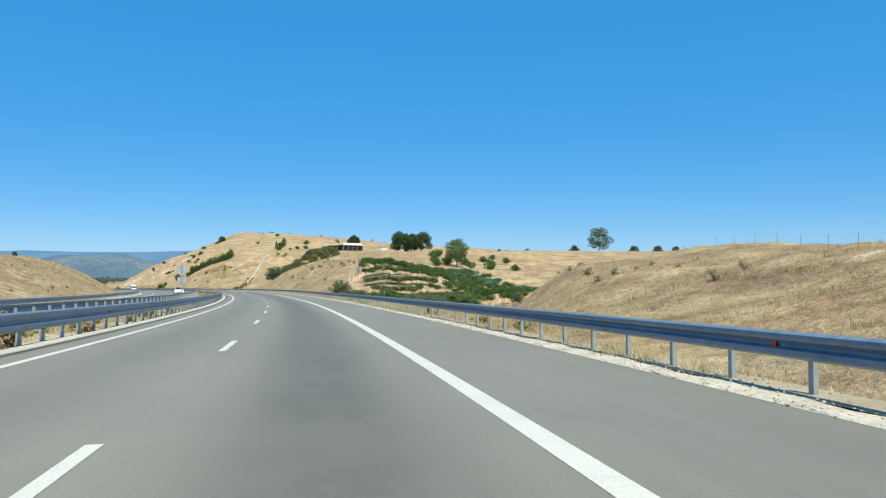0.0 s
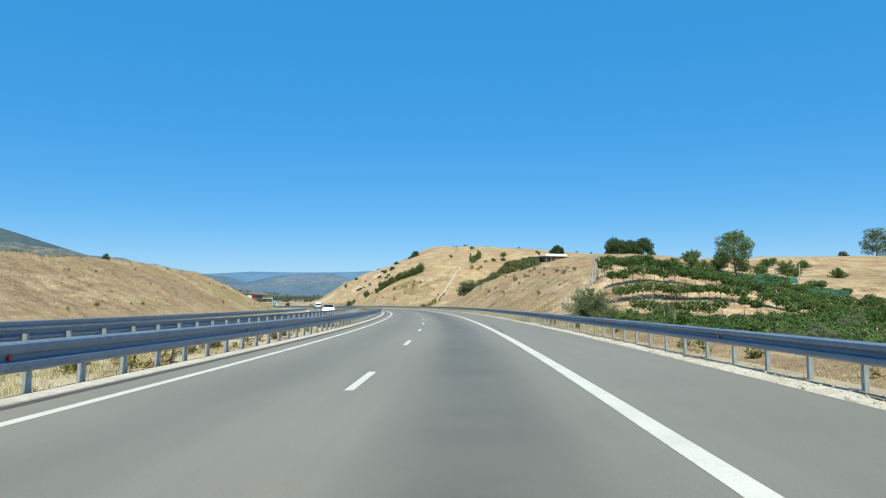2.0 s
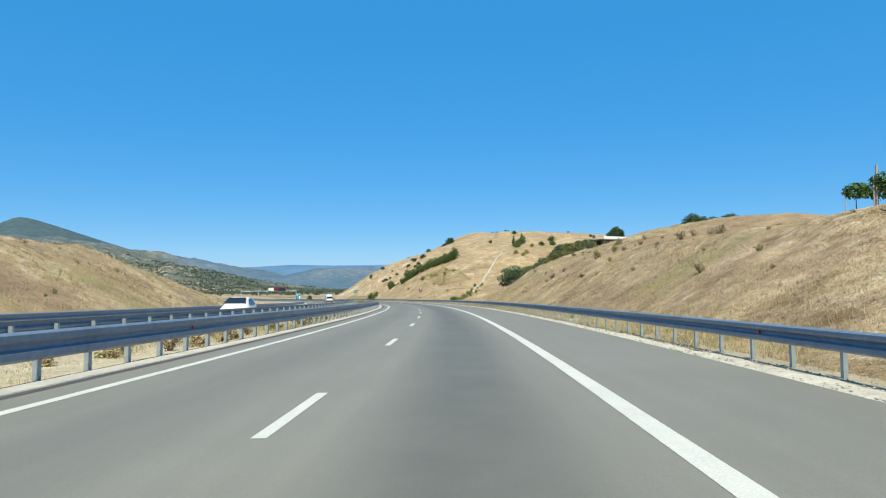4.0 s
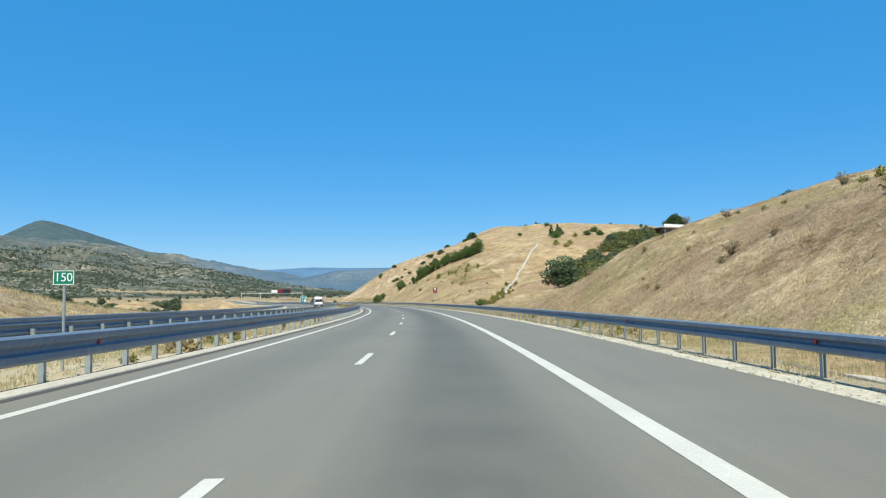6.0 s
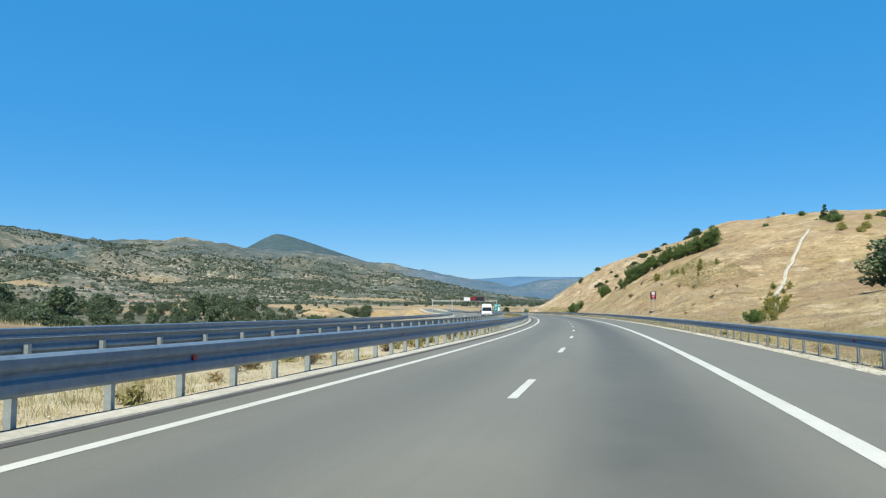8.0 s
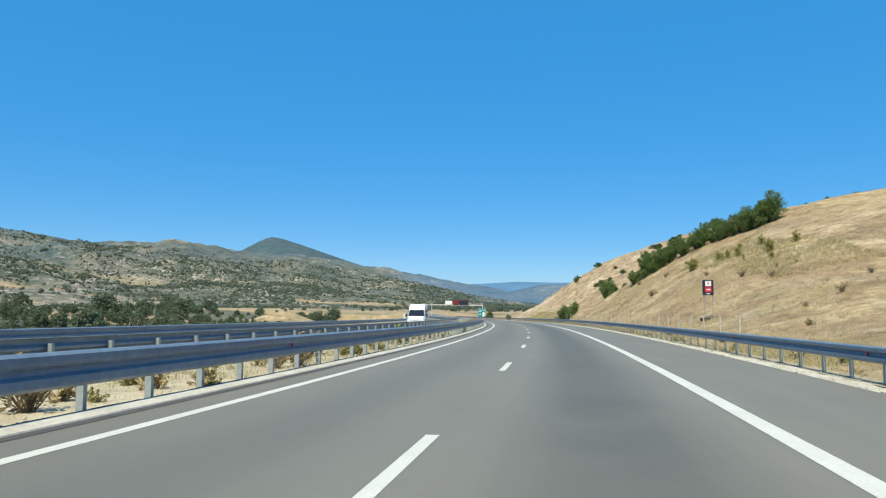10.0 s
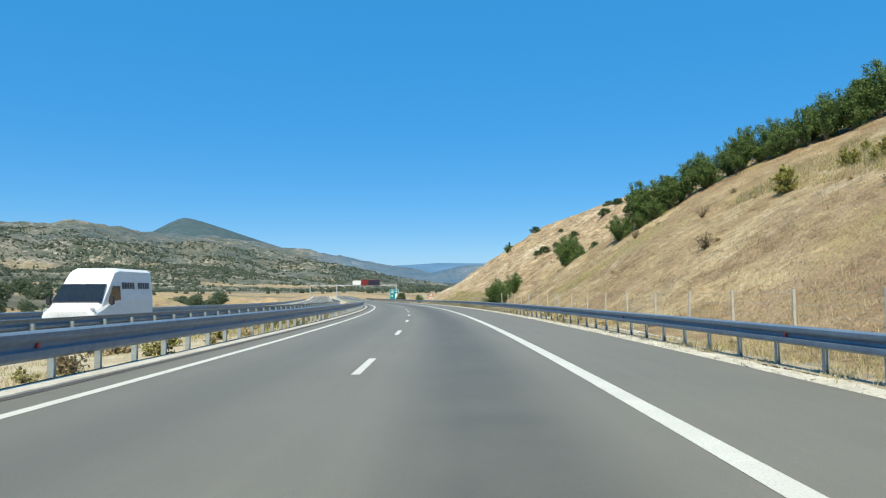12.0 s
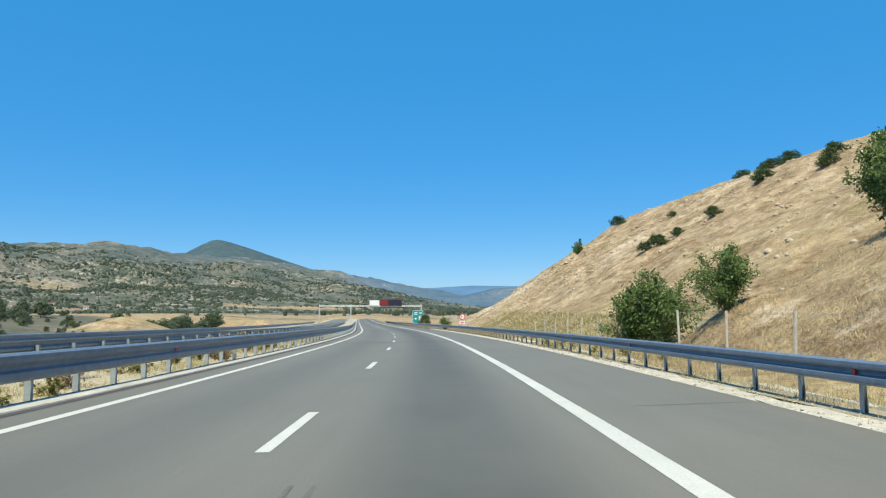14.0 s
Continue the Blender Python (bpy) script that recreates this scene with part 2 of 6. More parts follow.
M_ASPH = asphalt_material()
M_GROUND = ground_material()
M_LINE = simple("road_paint_white", (0.51, 0.50, 0.445), (0.64, 0.625, 0.56), 1.2, 0.6, bump_s=0.3, bump_d=0.003, fine=45)
M_GRAVEL = simple("pale_gravel", (0.38, 0.34, 0.265), (0.63, 0.59, 0.50), 1.6, 0.95, bump_s=0.9, bump_d=0.04, fine=14)
M_DUST = simple("dusty_earth", (0.25, 0.203, 0.135), (0.40, 0.34, 0.24), 0.7, 0.95, bump_s=0.8, bump_d=0.03, fine=9)
M_SAND = simple("pale_sandy_earth", (0.32, 0.26, 0.165), (0.54, 0.47, 0.34), 0.9, 0.95, bump_s=0.8, bump_d=0.03, fine=10)
M_EDGE = simple("dark_joint", (0.05, 0.048, 0.045), (0.09, 0.085, 0.08), 2.0, 0.9)
M_CONC = simple("pale_concrete", (0.37, 0.34, 0.285), (0.56, 0.525, 0.455), 0.9, 0.85, bump_s=0.3, bump_d=0.01)
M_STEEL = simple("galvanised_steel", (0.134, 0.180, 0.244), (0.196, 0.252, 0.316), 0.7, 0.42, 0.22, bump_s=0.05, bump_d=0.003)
M_POST = simple("galvanised_post", (0.27, 0.31, 0.32), (0.38, 0.42, 0.43), 1.5, 0.55, 0.3, bump_s=0.05, bump_d=0.003)
M_RED = simple("red_reflector", (0.50, 0.02, 0.025), (0.62, 0.03, 0.03), 8, 0.3, bump_s=0)
M_BARK = simple("grey_brown_bark", (0.10, 0.075, 0.05), (0.19, 0.15, 0.105), 3, 0.9, bump_s=0.6, bump_d=0.02)
M_LEAF = varied("green_leaves", (0.078, 0.134, 0.040), (0.160, 0.232, 0.076))
M_LEAF_DARK = varied("dark_green_leaves", (0.034, 0.064, 0.025), (0.074, 0.118, 0.042))
M_LEAF_GREY = varied("grey_green_leaves", (0.066, 0.104, 0.054), (0.138, 0.188, 0.100))
M_LEAF_YEL = varied("yellow_green_leaves", (0.22, 0.22, 0.055), (0.36, 0.34, 0.105))
M_LEAF_BRN = varied("dry_brown_twigs", (0.25, 0.19, 0.115), (0.38, 0.30, 0.185))
M_LEAF_OLIVE = varied("olive_green_leaves", (0.10, 0.118, 0.042), (0.19, 0.205, 0.075))
M_WILLOW = varied("silvery_willow_leaves", (0.10, 0.135, 0.06), (0.22, 0.26, 0.14))
M_SCRUB = varied("far_scrub_leaves", (0.050, 0.068, 0.046), (0.100, 0.118, 0.08))
M_SCRUB_DARK = varied("far_dark_scrub_leaves", (0.034, 0.051, 0.035), (0.074, 0.097, 0.064))
M_VALLEY = varied("valley_tree_leaves", (0.066, 0.096, 0.056), (0.135, 0.172, 0.10))
M_GRASS = varied("dry_grass_blades", (0.37, 0.29, 0.175), (0.52, 0.42, 0.265))
M_GRASS2 = varied("straw_blades", (0.42, 0.335, 0.19), (0.58, 0.48, 0.29))
M_GRASS_G = varied("half_green_blades", (0.23, 0.225, 0.085), (0.40, 0.37, 0.165))
M_ROCK = simple("pale_limestone", (0.38, 0.30, 0.20), (0.56, 0.47, 0.345), 0.6, 0.9, bump_s=0.8, bump_d=0.08, fine=5)
M_WHITE = simple("white_paint", (0.76, 0.76, 0.75), (0.82, 0.82, 0.81), 1.5, 0.35, bump_s=0)
M_GLASS = simple("dark_glass", (0.012, 0.016, 0.022), (0.02, 0.025, 0.032), 2, 0.08, bump_s=0)
M_BLACK = simple("black_plastic", (0.02, 0.02, 0.021), (0.035, 0.035, 0.036), 3, 0.55, bump_s=0.1)
M_TYRE = simple("tyre_rubber", (0.018, 0.018, 0.018), (0.03, 0.03, 0.03), 4, 0.85, bump_s=0.2)
M_GREYS = simple("grey_sign_back", (0.42, 0.44, 0.46), (0.52, 0.54, 0.56), 1.5, 0.45, 0.3, bump_s=0.05)
M_GREEN = simple("green_sign_face", (0.0, 0.16, 0.10), (0.004, 0.20, 0.125), 2, 0.4, bump_s=0)
M_TEAL = simple("teal_sign_face", (0.0, 0.20, 0.24), (0.005, 0.26, 0.30), 1.2, 0.4, bump_s=0)
M_NAVY = simple("navy_sign_face", (0.012, 0.016, 0.032), (0.02, 0.026, 0.05), 2, 0.4, bump_s=0)
M_SIGNRED = simple("red_sign_face", (0.55, 0.016, 0.03), (0.65, 0.024, 0.04), 2, 0.4, bump_s=0)
M_DKRED = simple("dark_red_panel", (0.14, 0.014, 0.016), (0.22, 0.02, 0.022), 0.8, 0.5, bump_s=0)
M_ROOF = simple("pale_roof", (0.60, 0.58, 0.55), (0.76, 0.74, 0.71), 0.4, 0.8)
# near-black brown: painted-in shade on the hill house walls, plain dark brown elsewhere
M_SHADE = simple("shade_and_dark_brown", (0.035, 0.027, 0.022), (0.075, 0.058, 0.045), 0.6, 0.8)
M_NET = simple("green_shade_net", (0.010, 0.075, 0.055), (0.022, 0.115, 0.082), 0.8, 0.8, bump_s=0.3)
M_SKID = simple("rubber_mark", (0.092, 0.091, 0.084), (0.145, 0.143, 0.132), 2.5, 0.8, bump_s=0.1)
M_WOOD = simple("weathered_post", (0.34, 0.30, 0.26), (0.50, 0.46, 0.41), 1.5, 0.9, bump_s=0.4)

# ---- the road's line ----
# stations along the lane line; bend in 1/10000 m, fall in percent
KN_S = [-100.0, 0.0, 100.0, 200.0, 300.0, 400.0]
BEND = [11.41, 11.42, 11.08, 11.2, 11.49, 11.45]
FALL = [-1.497, -1.741, -1.073, -1.425, -1.086, -1.366]
S = np.arange(-3000.0, 5001.0, 1.0)
_kap = np.interp(S, [-140, -100] + KN_S[1:] + [430, 480], [0] + BEND + [11.45, 0.0]) * 1e-4
_gr = np.interp(S, [-300, -100] + KN_S[1:] + [600, 760], [0] + FALL + [-0.9, 0.0]) * 1e-2
_i0 = 3000


def _sum(a):
    c = np.concatenate([[0], np.cumsum((a[1:] + a[:-1]) / 2)])
    return c - c[_i0]


PSI = 0.144817 + _sum(_kap)
RX, RY, RZ = _sum(-np.sin(PSI)), _sum(np.cos(PSI)), _sum(_gr)
CROSS = 0.0121


def P(s, u, z=0.0):
    """The place at station s, u metres to the right of the lane line, z over the road's own height."""
    psi = np.interp(s, S, PSI)
    return Vector((np.interp(s, S, RX) + u * math.cos(psi), np.interp(s, S, RY) + u * math.sin(psi), np.interp(s, S, RZ) + z))


def PV(s, u, z):
    psi = np.interp(s, S, PSI)
    return np.stack([np.interp(s, S, RX) + u * np.cos(psi), np.interp(s, S, RY) + u * np.sin(psi), np.interp(s, S, RZ) + z], -1)


def heading(s):
    return float(np.interp(s, S, PSI))


def at(s, u, z=0.0, turn=0.0):
    """Pose at a station, its y along the road, turned left by turn degrees."""
    return Matrix.Translation(P(s, u, z)) @ Matrix.Rotation(heading(s) + radians(turn), 4, "Z")


# ---- lie of the land ----
def smooth(x):
    x = np.clip(x, 0, 1)
    return x * x * (3 - 2 * x)


# cut and hill on the outer side: station, height at 20, 40 and 110 m out
RIGHT = [(-200, 2.0, 4.0, 5), (28, 2.0, 4.1, 5), (40, 2.4, 4.4, 5), (49, 2.3, 4.1, 5), (65, 1.8, 2.9, 4.8), (83, 1.2, 2.0, 4.8), (86, -1.6, -0.8, 5), (97, -1.3, -1.5, 4.5), (102, -0.4, -1.2, 4.5),
         (106, 1.2, -0.6, 4.5), (111, 3.6, 0.3, 4.5), (116, 4.6, 1.2, 4.5), (122, 4.9, 2.2, 4.8), (130, 4.9, 3.6, 5), (148, 4.9, 6.2, 6), (160, 4.9, 8.0, 5.5), (173, 5.0, 10.6, 6.5), (190, 5.5, 11.2, 9), (204, 5.6, 11.9, 12), (212, 4.4, 11.3, 13), (222, 2.2, 5.8, 14),
         (255, 0.8, 3.6, 16), (290, 1.8, 5.0, 17), (314, 3.6, 7.4, 18.5), (332, 5.6, 13.0, 19.3), (364, 6.4, 17.0, 22.6), (378, 6.4, 16.0, 26.5), (388, 2.0, 12.0, 29),
         (430, 4.2, 17.2, 35), (462, 5.2, 18.2, 38), (488, 3.0, 16.2, 40), (512, 0.8, 12.0, 42), (545, 0.2, 5.0, 38), (600, 0.0, 1.0, 12), (690, -0.5, -1.0, 2)]
# bank on the inner side: station, height 40 m out
LEFT = [(-200, 4.0), (0, 4.4), (60, 5.0), (100, 6.1), (130, 7.2), (170, 8.0), (200, 5.8), (230, 1.6), (262, -3.2), (330, -4.8), (420, -5.0), (700, -5.5)]


def soft_interp(s, xs, ys, w=4.5):
    """Linear between stations, rounded over a few metres."""
    return sum(np.interp(s + d, xs, ys) for d in (-w, -w / 2, 0, w / 2, w)) / 5


def right_rise(s, u):
    xs = [r[0] for r in RIGHT]
    z20, z40, z110 = (soft_interp(s, xs, [r[k] for r in RIGHT]) for k in (1, 2, 3))
    z230 = z110 * 0.7 + 6.0
    foot = np.interp(s, [325, 340, 380, 386], [12.0, 10.7, 10.7, 12.0])
    z = np.where(u < 20, z20 * np.clip((u - foot) / (20 - foot), 0, 1), 0)
    z = z + 0.8 * np.exp(-((s - 378.6) / 2.2) ** 2 - ((u - 12.4) / 1.3) ** 2)
    t = (u - 20) / 20
    m = (z20 / 8.0 * 20 + (z40 - z20)) / 2
    mid = z20 + (z40 - z20) * t + (m - (z40 - z20)) * t * (1 - t) * (1 - t)
    z = np.where((u >= 20) & (u < 40), mid, z)
    t = np.clip((u - 40) / 70, 0, 1)
    m2 = np.clip((z40 - z20) * 3.5 * np.interp(s, [140, 215, 232, 395, 435], [0.0, 0.0, 0.9, 0.9, 0.6]), -60, 60)
    z = np.where((u >= 40) & (u < 110), z40 + (z110 - z40) * t + np.clip(m2 - (z110 - z40), 0, 30) * t * (1 - t) * (1 - t), z)
    z = np.where((u >= 110) & (u < 230), z110 + (z230 - z110) * smooth((u - 110) / 120), z)
    # slanting end of the first bank
    e = u - 20.5 - np.where(s > 44, 0.42, 0.34) * (s - 44)
    gone = np.where((s > 14) & (s < 87) & (u > 10.5), 1 - smooth((e + 1.0) / (6.0 + 7.0 * smooth((s - 35) / 30))), 0)
    z = z * (1 - gone) - (0.6 + 1.1 * smooth((s - 40) / 35)) * gone * smooth((u - 11) / 5)
    return np.where(u >= 230, z230 * (1 - smooth((u - 230) / 500)), z)


def fbm(x, y, scale, octaves=4):
    """Cheap smooth noise on arrays, from sums of turned sines."""
    out, amp, k = 0.0, 1.0, 2 * np.pi / scale
    for i in range(octaves):
        for j in range(3):
            a = 1.3 * i + 2.1 * j + 0.7
            out = out + amp / 3 * np.sin(k * (x * np.cos(a) + y * np.sin(a)) + 5.1 * i + 1.7 * j + 1.5 * np.sin(k * 0.7 * (x * np.sin(a) - y * np.cos(a))))
        amp, k = amp * 0.5, k * 2.17
    return out


def lattice(ix, iy, seed):
    h = (ix.astype(np.int64) * 374761393 + iy.astype(np.int64) * 668265263 + seed * 974634777) & 0xFFFFFFFF
    h = ((h ^ (h >> 13)) * 1274126177) & 0xFFFFFFFF
    return ((h ^ (h >> 16)) & 0xFFFF) / 32767.5 - 1.0


def uneven(x, y, scale, octaves=3, seed=0):
    """Value noise on arrays, about -1 to 1, with no grain of its own."""
    x, y = np.asarray(x, dtype=float), np.asarray(y, dtype=float)
    out, amp, total = 0.0, 1.0, 0.0
    for k in range(octaves):
        a, b = 0.8 * x + 0.6 * y + 17.3 * k, -0.6 * x + 0.8 * y - 9.1 * k
        a, b = a / scale * 2.0 ** k, b / scale * 2.0 ** k
        ia, ib = np.floor(a), np.floor(b)
        fa, fb = smooth(a - ia), smooth(b - ib)
        v00, v10 = lattice(ia, ib, seed + k), lattice(ia + 1, ib, seed + k)
        v01, v11 = lattice(ia, ib + 1, seed + k), lattice(ia + 1, ib + 1, seed + k)
        out = out + amp * ((v00 * (1 - fa) + v10 * fa) * (1 - fb) + (v01 * (1 - fa) + v11 * fa) * fb)
        total, amp = total + amp, amp * 0.55
        x, y = 0.8 * x - 0.6 * y, 0.6 * x + 0.8 * y
    return out / total * 1.7


EYE = (-110.0, 320.0)  # middle of the valley view, from which the far ranges are laid out


def ranges(x, y):
    """Valley floor and the mountains over it, absolute height."""
    dx, dy = x - EYE[0], y - EYE[1]
    r = np.hypot(dx, dy) + 1e-6
    az = np.degrees(np.arctan2(-dx, dy))
    el = np.interp(az, [4, 22, 29, 33, 38, 42.5, 47, 52, 56, 60, 67, 80, 110, 150], [0.0, 0.3, 1.0, 1.9, 2.75, 3.5, 4.15, 4.45, 4.8, 4.75, 5.1, 5.0, 4.0, 1.0])
    rc = np.interp(az, [20, 33, 45, 60, 80], [3300, 3200, 2900, 2300, 2000])
    crest = rc * np.tan(np.radians(el))
    t = np.clip((r - 650) / (rc - 650), 0, 1.6)
    shape = np.where(t < 1, t ** 1.35, 1 - 0.5 * smooth((t - 1) / 0.6))
    n = fbm(x, y, 620, 4)
    z = -17 + (crest + 17) * shape * (1 + 0.16 * n * smooth(t * 3) * smooth((1.05 - t) * 2.5) ) + 7 * n * smooth(t * 2)
    z = z + 6 * fbm(x + 300, y, 170, 3) * smooth(t * 2.2) * smooth(crest / 60)
    z = z + (3.5 * uneven(x, y, 170, 2, 51) + 5 * (0.35 - np.abs(uneven(x, y, 330, 2, 57)))) * smooth(t * 2.5) * smooth(crest / 60)
    px, py = -2926.0, 2785.0
    across = (x - px) * 0.69 + (y - py) * 0.72  # its outer side falls off more gently
    d = np.hypot(across / np.where(across > 0, 800, 440), ((y - py) * 0.69 - (x - px) * 0.72) / 600)
    z = np.maximum(z, 368 * np.exp(-d ** 1.3) - 5)
    d = np.hypot((x + 1180) * 0.9, y - 2700)
    z = np.maximum(z, 118 * np.exp(-(d / 330) ** 2) - 20 + 5 * n)
    far = smooth((az - 2) / 8) * (1 - smooth((az - 34) / 10))
    z = np.maximum(z, far * (178 + 16 * fbm(x, y, 900, 3)) * np.exp(-((r - 4450) / 420) ** 2) - 20)
    return z


def ledges(s, u, x, y):
    """Broken shelves of stone in the third hillside."""
    if not np.any((s > 395) & (s < 560)):
        return 0.0
    z = np.clip((s - 395) / 20, 0, 1) * np.clip((560 - s) / 40, 0, 1) * smooth((u - 14) / 6) * smooth((75 - u) / 25)
    q = u * 0.55 + 1.4 * uneven(x, y, 14, 2, 21)
    step = (np.floor(q) + smooth((q - np.floor(q)) * 1.7)) - q - 0.2
    return z * (0.42 * step + 0.30 * uneven(x, y, 4.5, 3, 3))


VINE_STEP = 4.3


def vine_terraces(s, u):
    """Level shelves with short steep banks between the vine rows."""
    q = (s - 92.0) / VINE_STEP
    f = q - np.floor(q)
    saw = smooth((f - 0.55) / 0.4) - f
    return 0.55 * saw * smooth((s - 82) / 6) * smooth((131 - s) / 5) * smooth((u - 15) / 4) * smooth((60 - u) / 6)


def land(s, u, x, y):
    """Height of the ground over the whole sheet."""
    zr = np.interp(s, S, RZ)
    base = zr + CROSS * np.clip(u, -22, 9) - 0.14
    rough = 0.7 * uneven(x, y, 6.0, 3) + 0.5 * uneven(x, y, 1.9, 2, 5)
    rise = right_rise(s, np.maximum(u, 8))
    zR = zr + rise + 0.10 + 0.24 * rough * smooth((u - 12) / 6) + 0.55 * uneven(x, y, 19, 2, 9) * smooth((u - 18) / 10) + ledges(s, u, x, y) + vine_terraces(s, u)
    ditch = -0.10 * np.exp(-((u - 8.5) / 0.6) ** 2)
    zR = np.where(u < 12, zr + 0.05 + 0.05 * smooth((u - 8) / 4) + ditch + np.where(u > 10.6, rise, 0), zR)
    endR = smooth((s - 600) / 150)
    zR = zR * (1 - endR * smooth((u - 8) / 60)) + endR * smooth((u - 8) / 60) * np.minimum(zR, -14)
    hl = soft_interp(s, [q[0] for q in LEFT], [q[1] for q in LEFT], 14)
    t = (-u - 25) / 15
    crest = np.where(t < 1, hl * np.clip(t, 0, 1) ** 0.9, hl * (1 - 0.25 * smooth((t - 1) / 1.5)))
    zL = zr - 0.30 + crest + (0.22 * rough + 0.5 * uneven(x, y, 17, 2, 9)) * smooth((-u - 26) / 8)
    w = smooth((-u - 62) / 90)
    if np.any(w > 0):
        zL = zL * (1 - w) + w * ranges(x, y)
    # spoil heaps beside the opposite carriageway
    for ms, mu, mr, mh in ((600.4, -82, 15, 2.5), (556, -31, 8, 1.6), (640, -50, 14, 1.0)):
        d = np.hypot(s - ms, u - mu) / mr
        zL = np.maximum(zL, np.where(d < 1.6, zr + mh - 6.0 * smooth(d / 1.6) + 0.25 * rough, -99))
    z = np.where(u > 8.0, zR, np.where(u < -22.0, zL, base))
    fw = smooth((s - 820) / 260)
    return z * (1 - fw) + fw * ranges(x, y) if np.any(fw > 0) else z


def on_strips(s, u, z):
    """Lifts heights to the median and verge strips, where these lie over the ground."""
    zr = np.interp(s, S, RZ) + CROSS * u
    z = np.where((u > -9.6) & (u < -4.95), np.maximum(z, zr - 0.05), z)
    return np.where((u > 6.5) & (u < 7.7), np.maximum(z, zr), z)


def ground_at(s, u):
    """Height of the ground over the road's own height, at a station."""
    if -9.6 < u < -4.95:
        return CROSS * u - 0.05
    p = PV(np.array([float(s)]), np.array([float(u)]), 0.0)[0]
    return float(land(np.array([float(s)]), np.array([float(u)]), np.array([p[0]]), np.array([p[1]]))[0] - np.interp(s, S, RZ))


def mesh_object(name, verts, faces, mat, parent=None, shade=False, label=""):
    me = bpy.data.meshes.new(name)
    if isinstance(faces, np.ndarray):  # many alike faces at once
        k = faces.shape[1]
        me.vertices.add(len(verts))
        me.vertices.foreach_set("co", np.asarray(verts, dtype=np.float32).ravel())
        me.loops.add(faces.size)
        me.loops.foreach_set("vertex_index", faces.astype(np.int32).ravel())
        me.polygons.add(len(faces))
        me.polygons.foreach_set("loop_start", np.arange(0, faces.size, k, dtype=np.int32))
        me.update(calc_edges=True)
    else:
        me.from_pydata([tuple(v) for v in verts], [], faces)
    me.materials.append(mat)
    if shade:
        me.polygons.foreach_set("use_smooth", [True] * len(me.polygons))
    me.update()
    ob = new(name, me)
    if parent:
        ob.parent = parent
    if label:
        tagged(ob, label)
    return ob


def part(name, bm, mat, parent, label="", shade=False):
    me = bpy.data.meshes.new(name)
    bm.to_mesh(me)
    bm.free()
    me.materials.append(mat)
    if shade:
        me.polygons.foreach_set("use_smooth", [True] * len(me.polygons))
    ob = new(name, me)
    ob.parent = parent
    if label:
        tagged(ob, label)
    return ob


def thing(name, m, label, category, group=""):
    ob = new(name)
    ob.matrix_world = m
    ob.empty_display_size = 0.3
    return tagged(ob, label, category, group)


def box(bm, size, centre=(0, 0, 0), bevel=0.0, rot=None):
    r = bmesh.ops.create_cube(bm, size=1.0, matrix=Matrix.Translation(centre) @ (rot or Matrix()) @ Matrix.Diagonal((*size, 1)))
    if bevel:
        es = list({e for v in r["verts"] for e in v.link_edges})
        bmesh.ops.bevel(bm, geom=es, offset=bevel, segments=2, affect="EDGES")
    return r


def tube(bm, a, b, r0, r1=None, seg=8):
    a, b = Vector(a), Vector(b)
    d = b - a
    m = Matrix.Translation((a + b) / 2) @ d.to_track_quat("Z", "Y").to_matrix().to_4x4()
    bmesh.ops.create_cone(bm, cap_ends=True, segments=seg, radius1=r0, radius2=r0 if r1 is None else r1, depth=d.length, matrix=m)


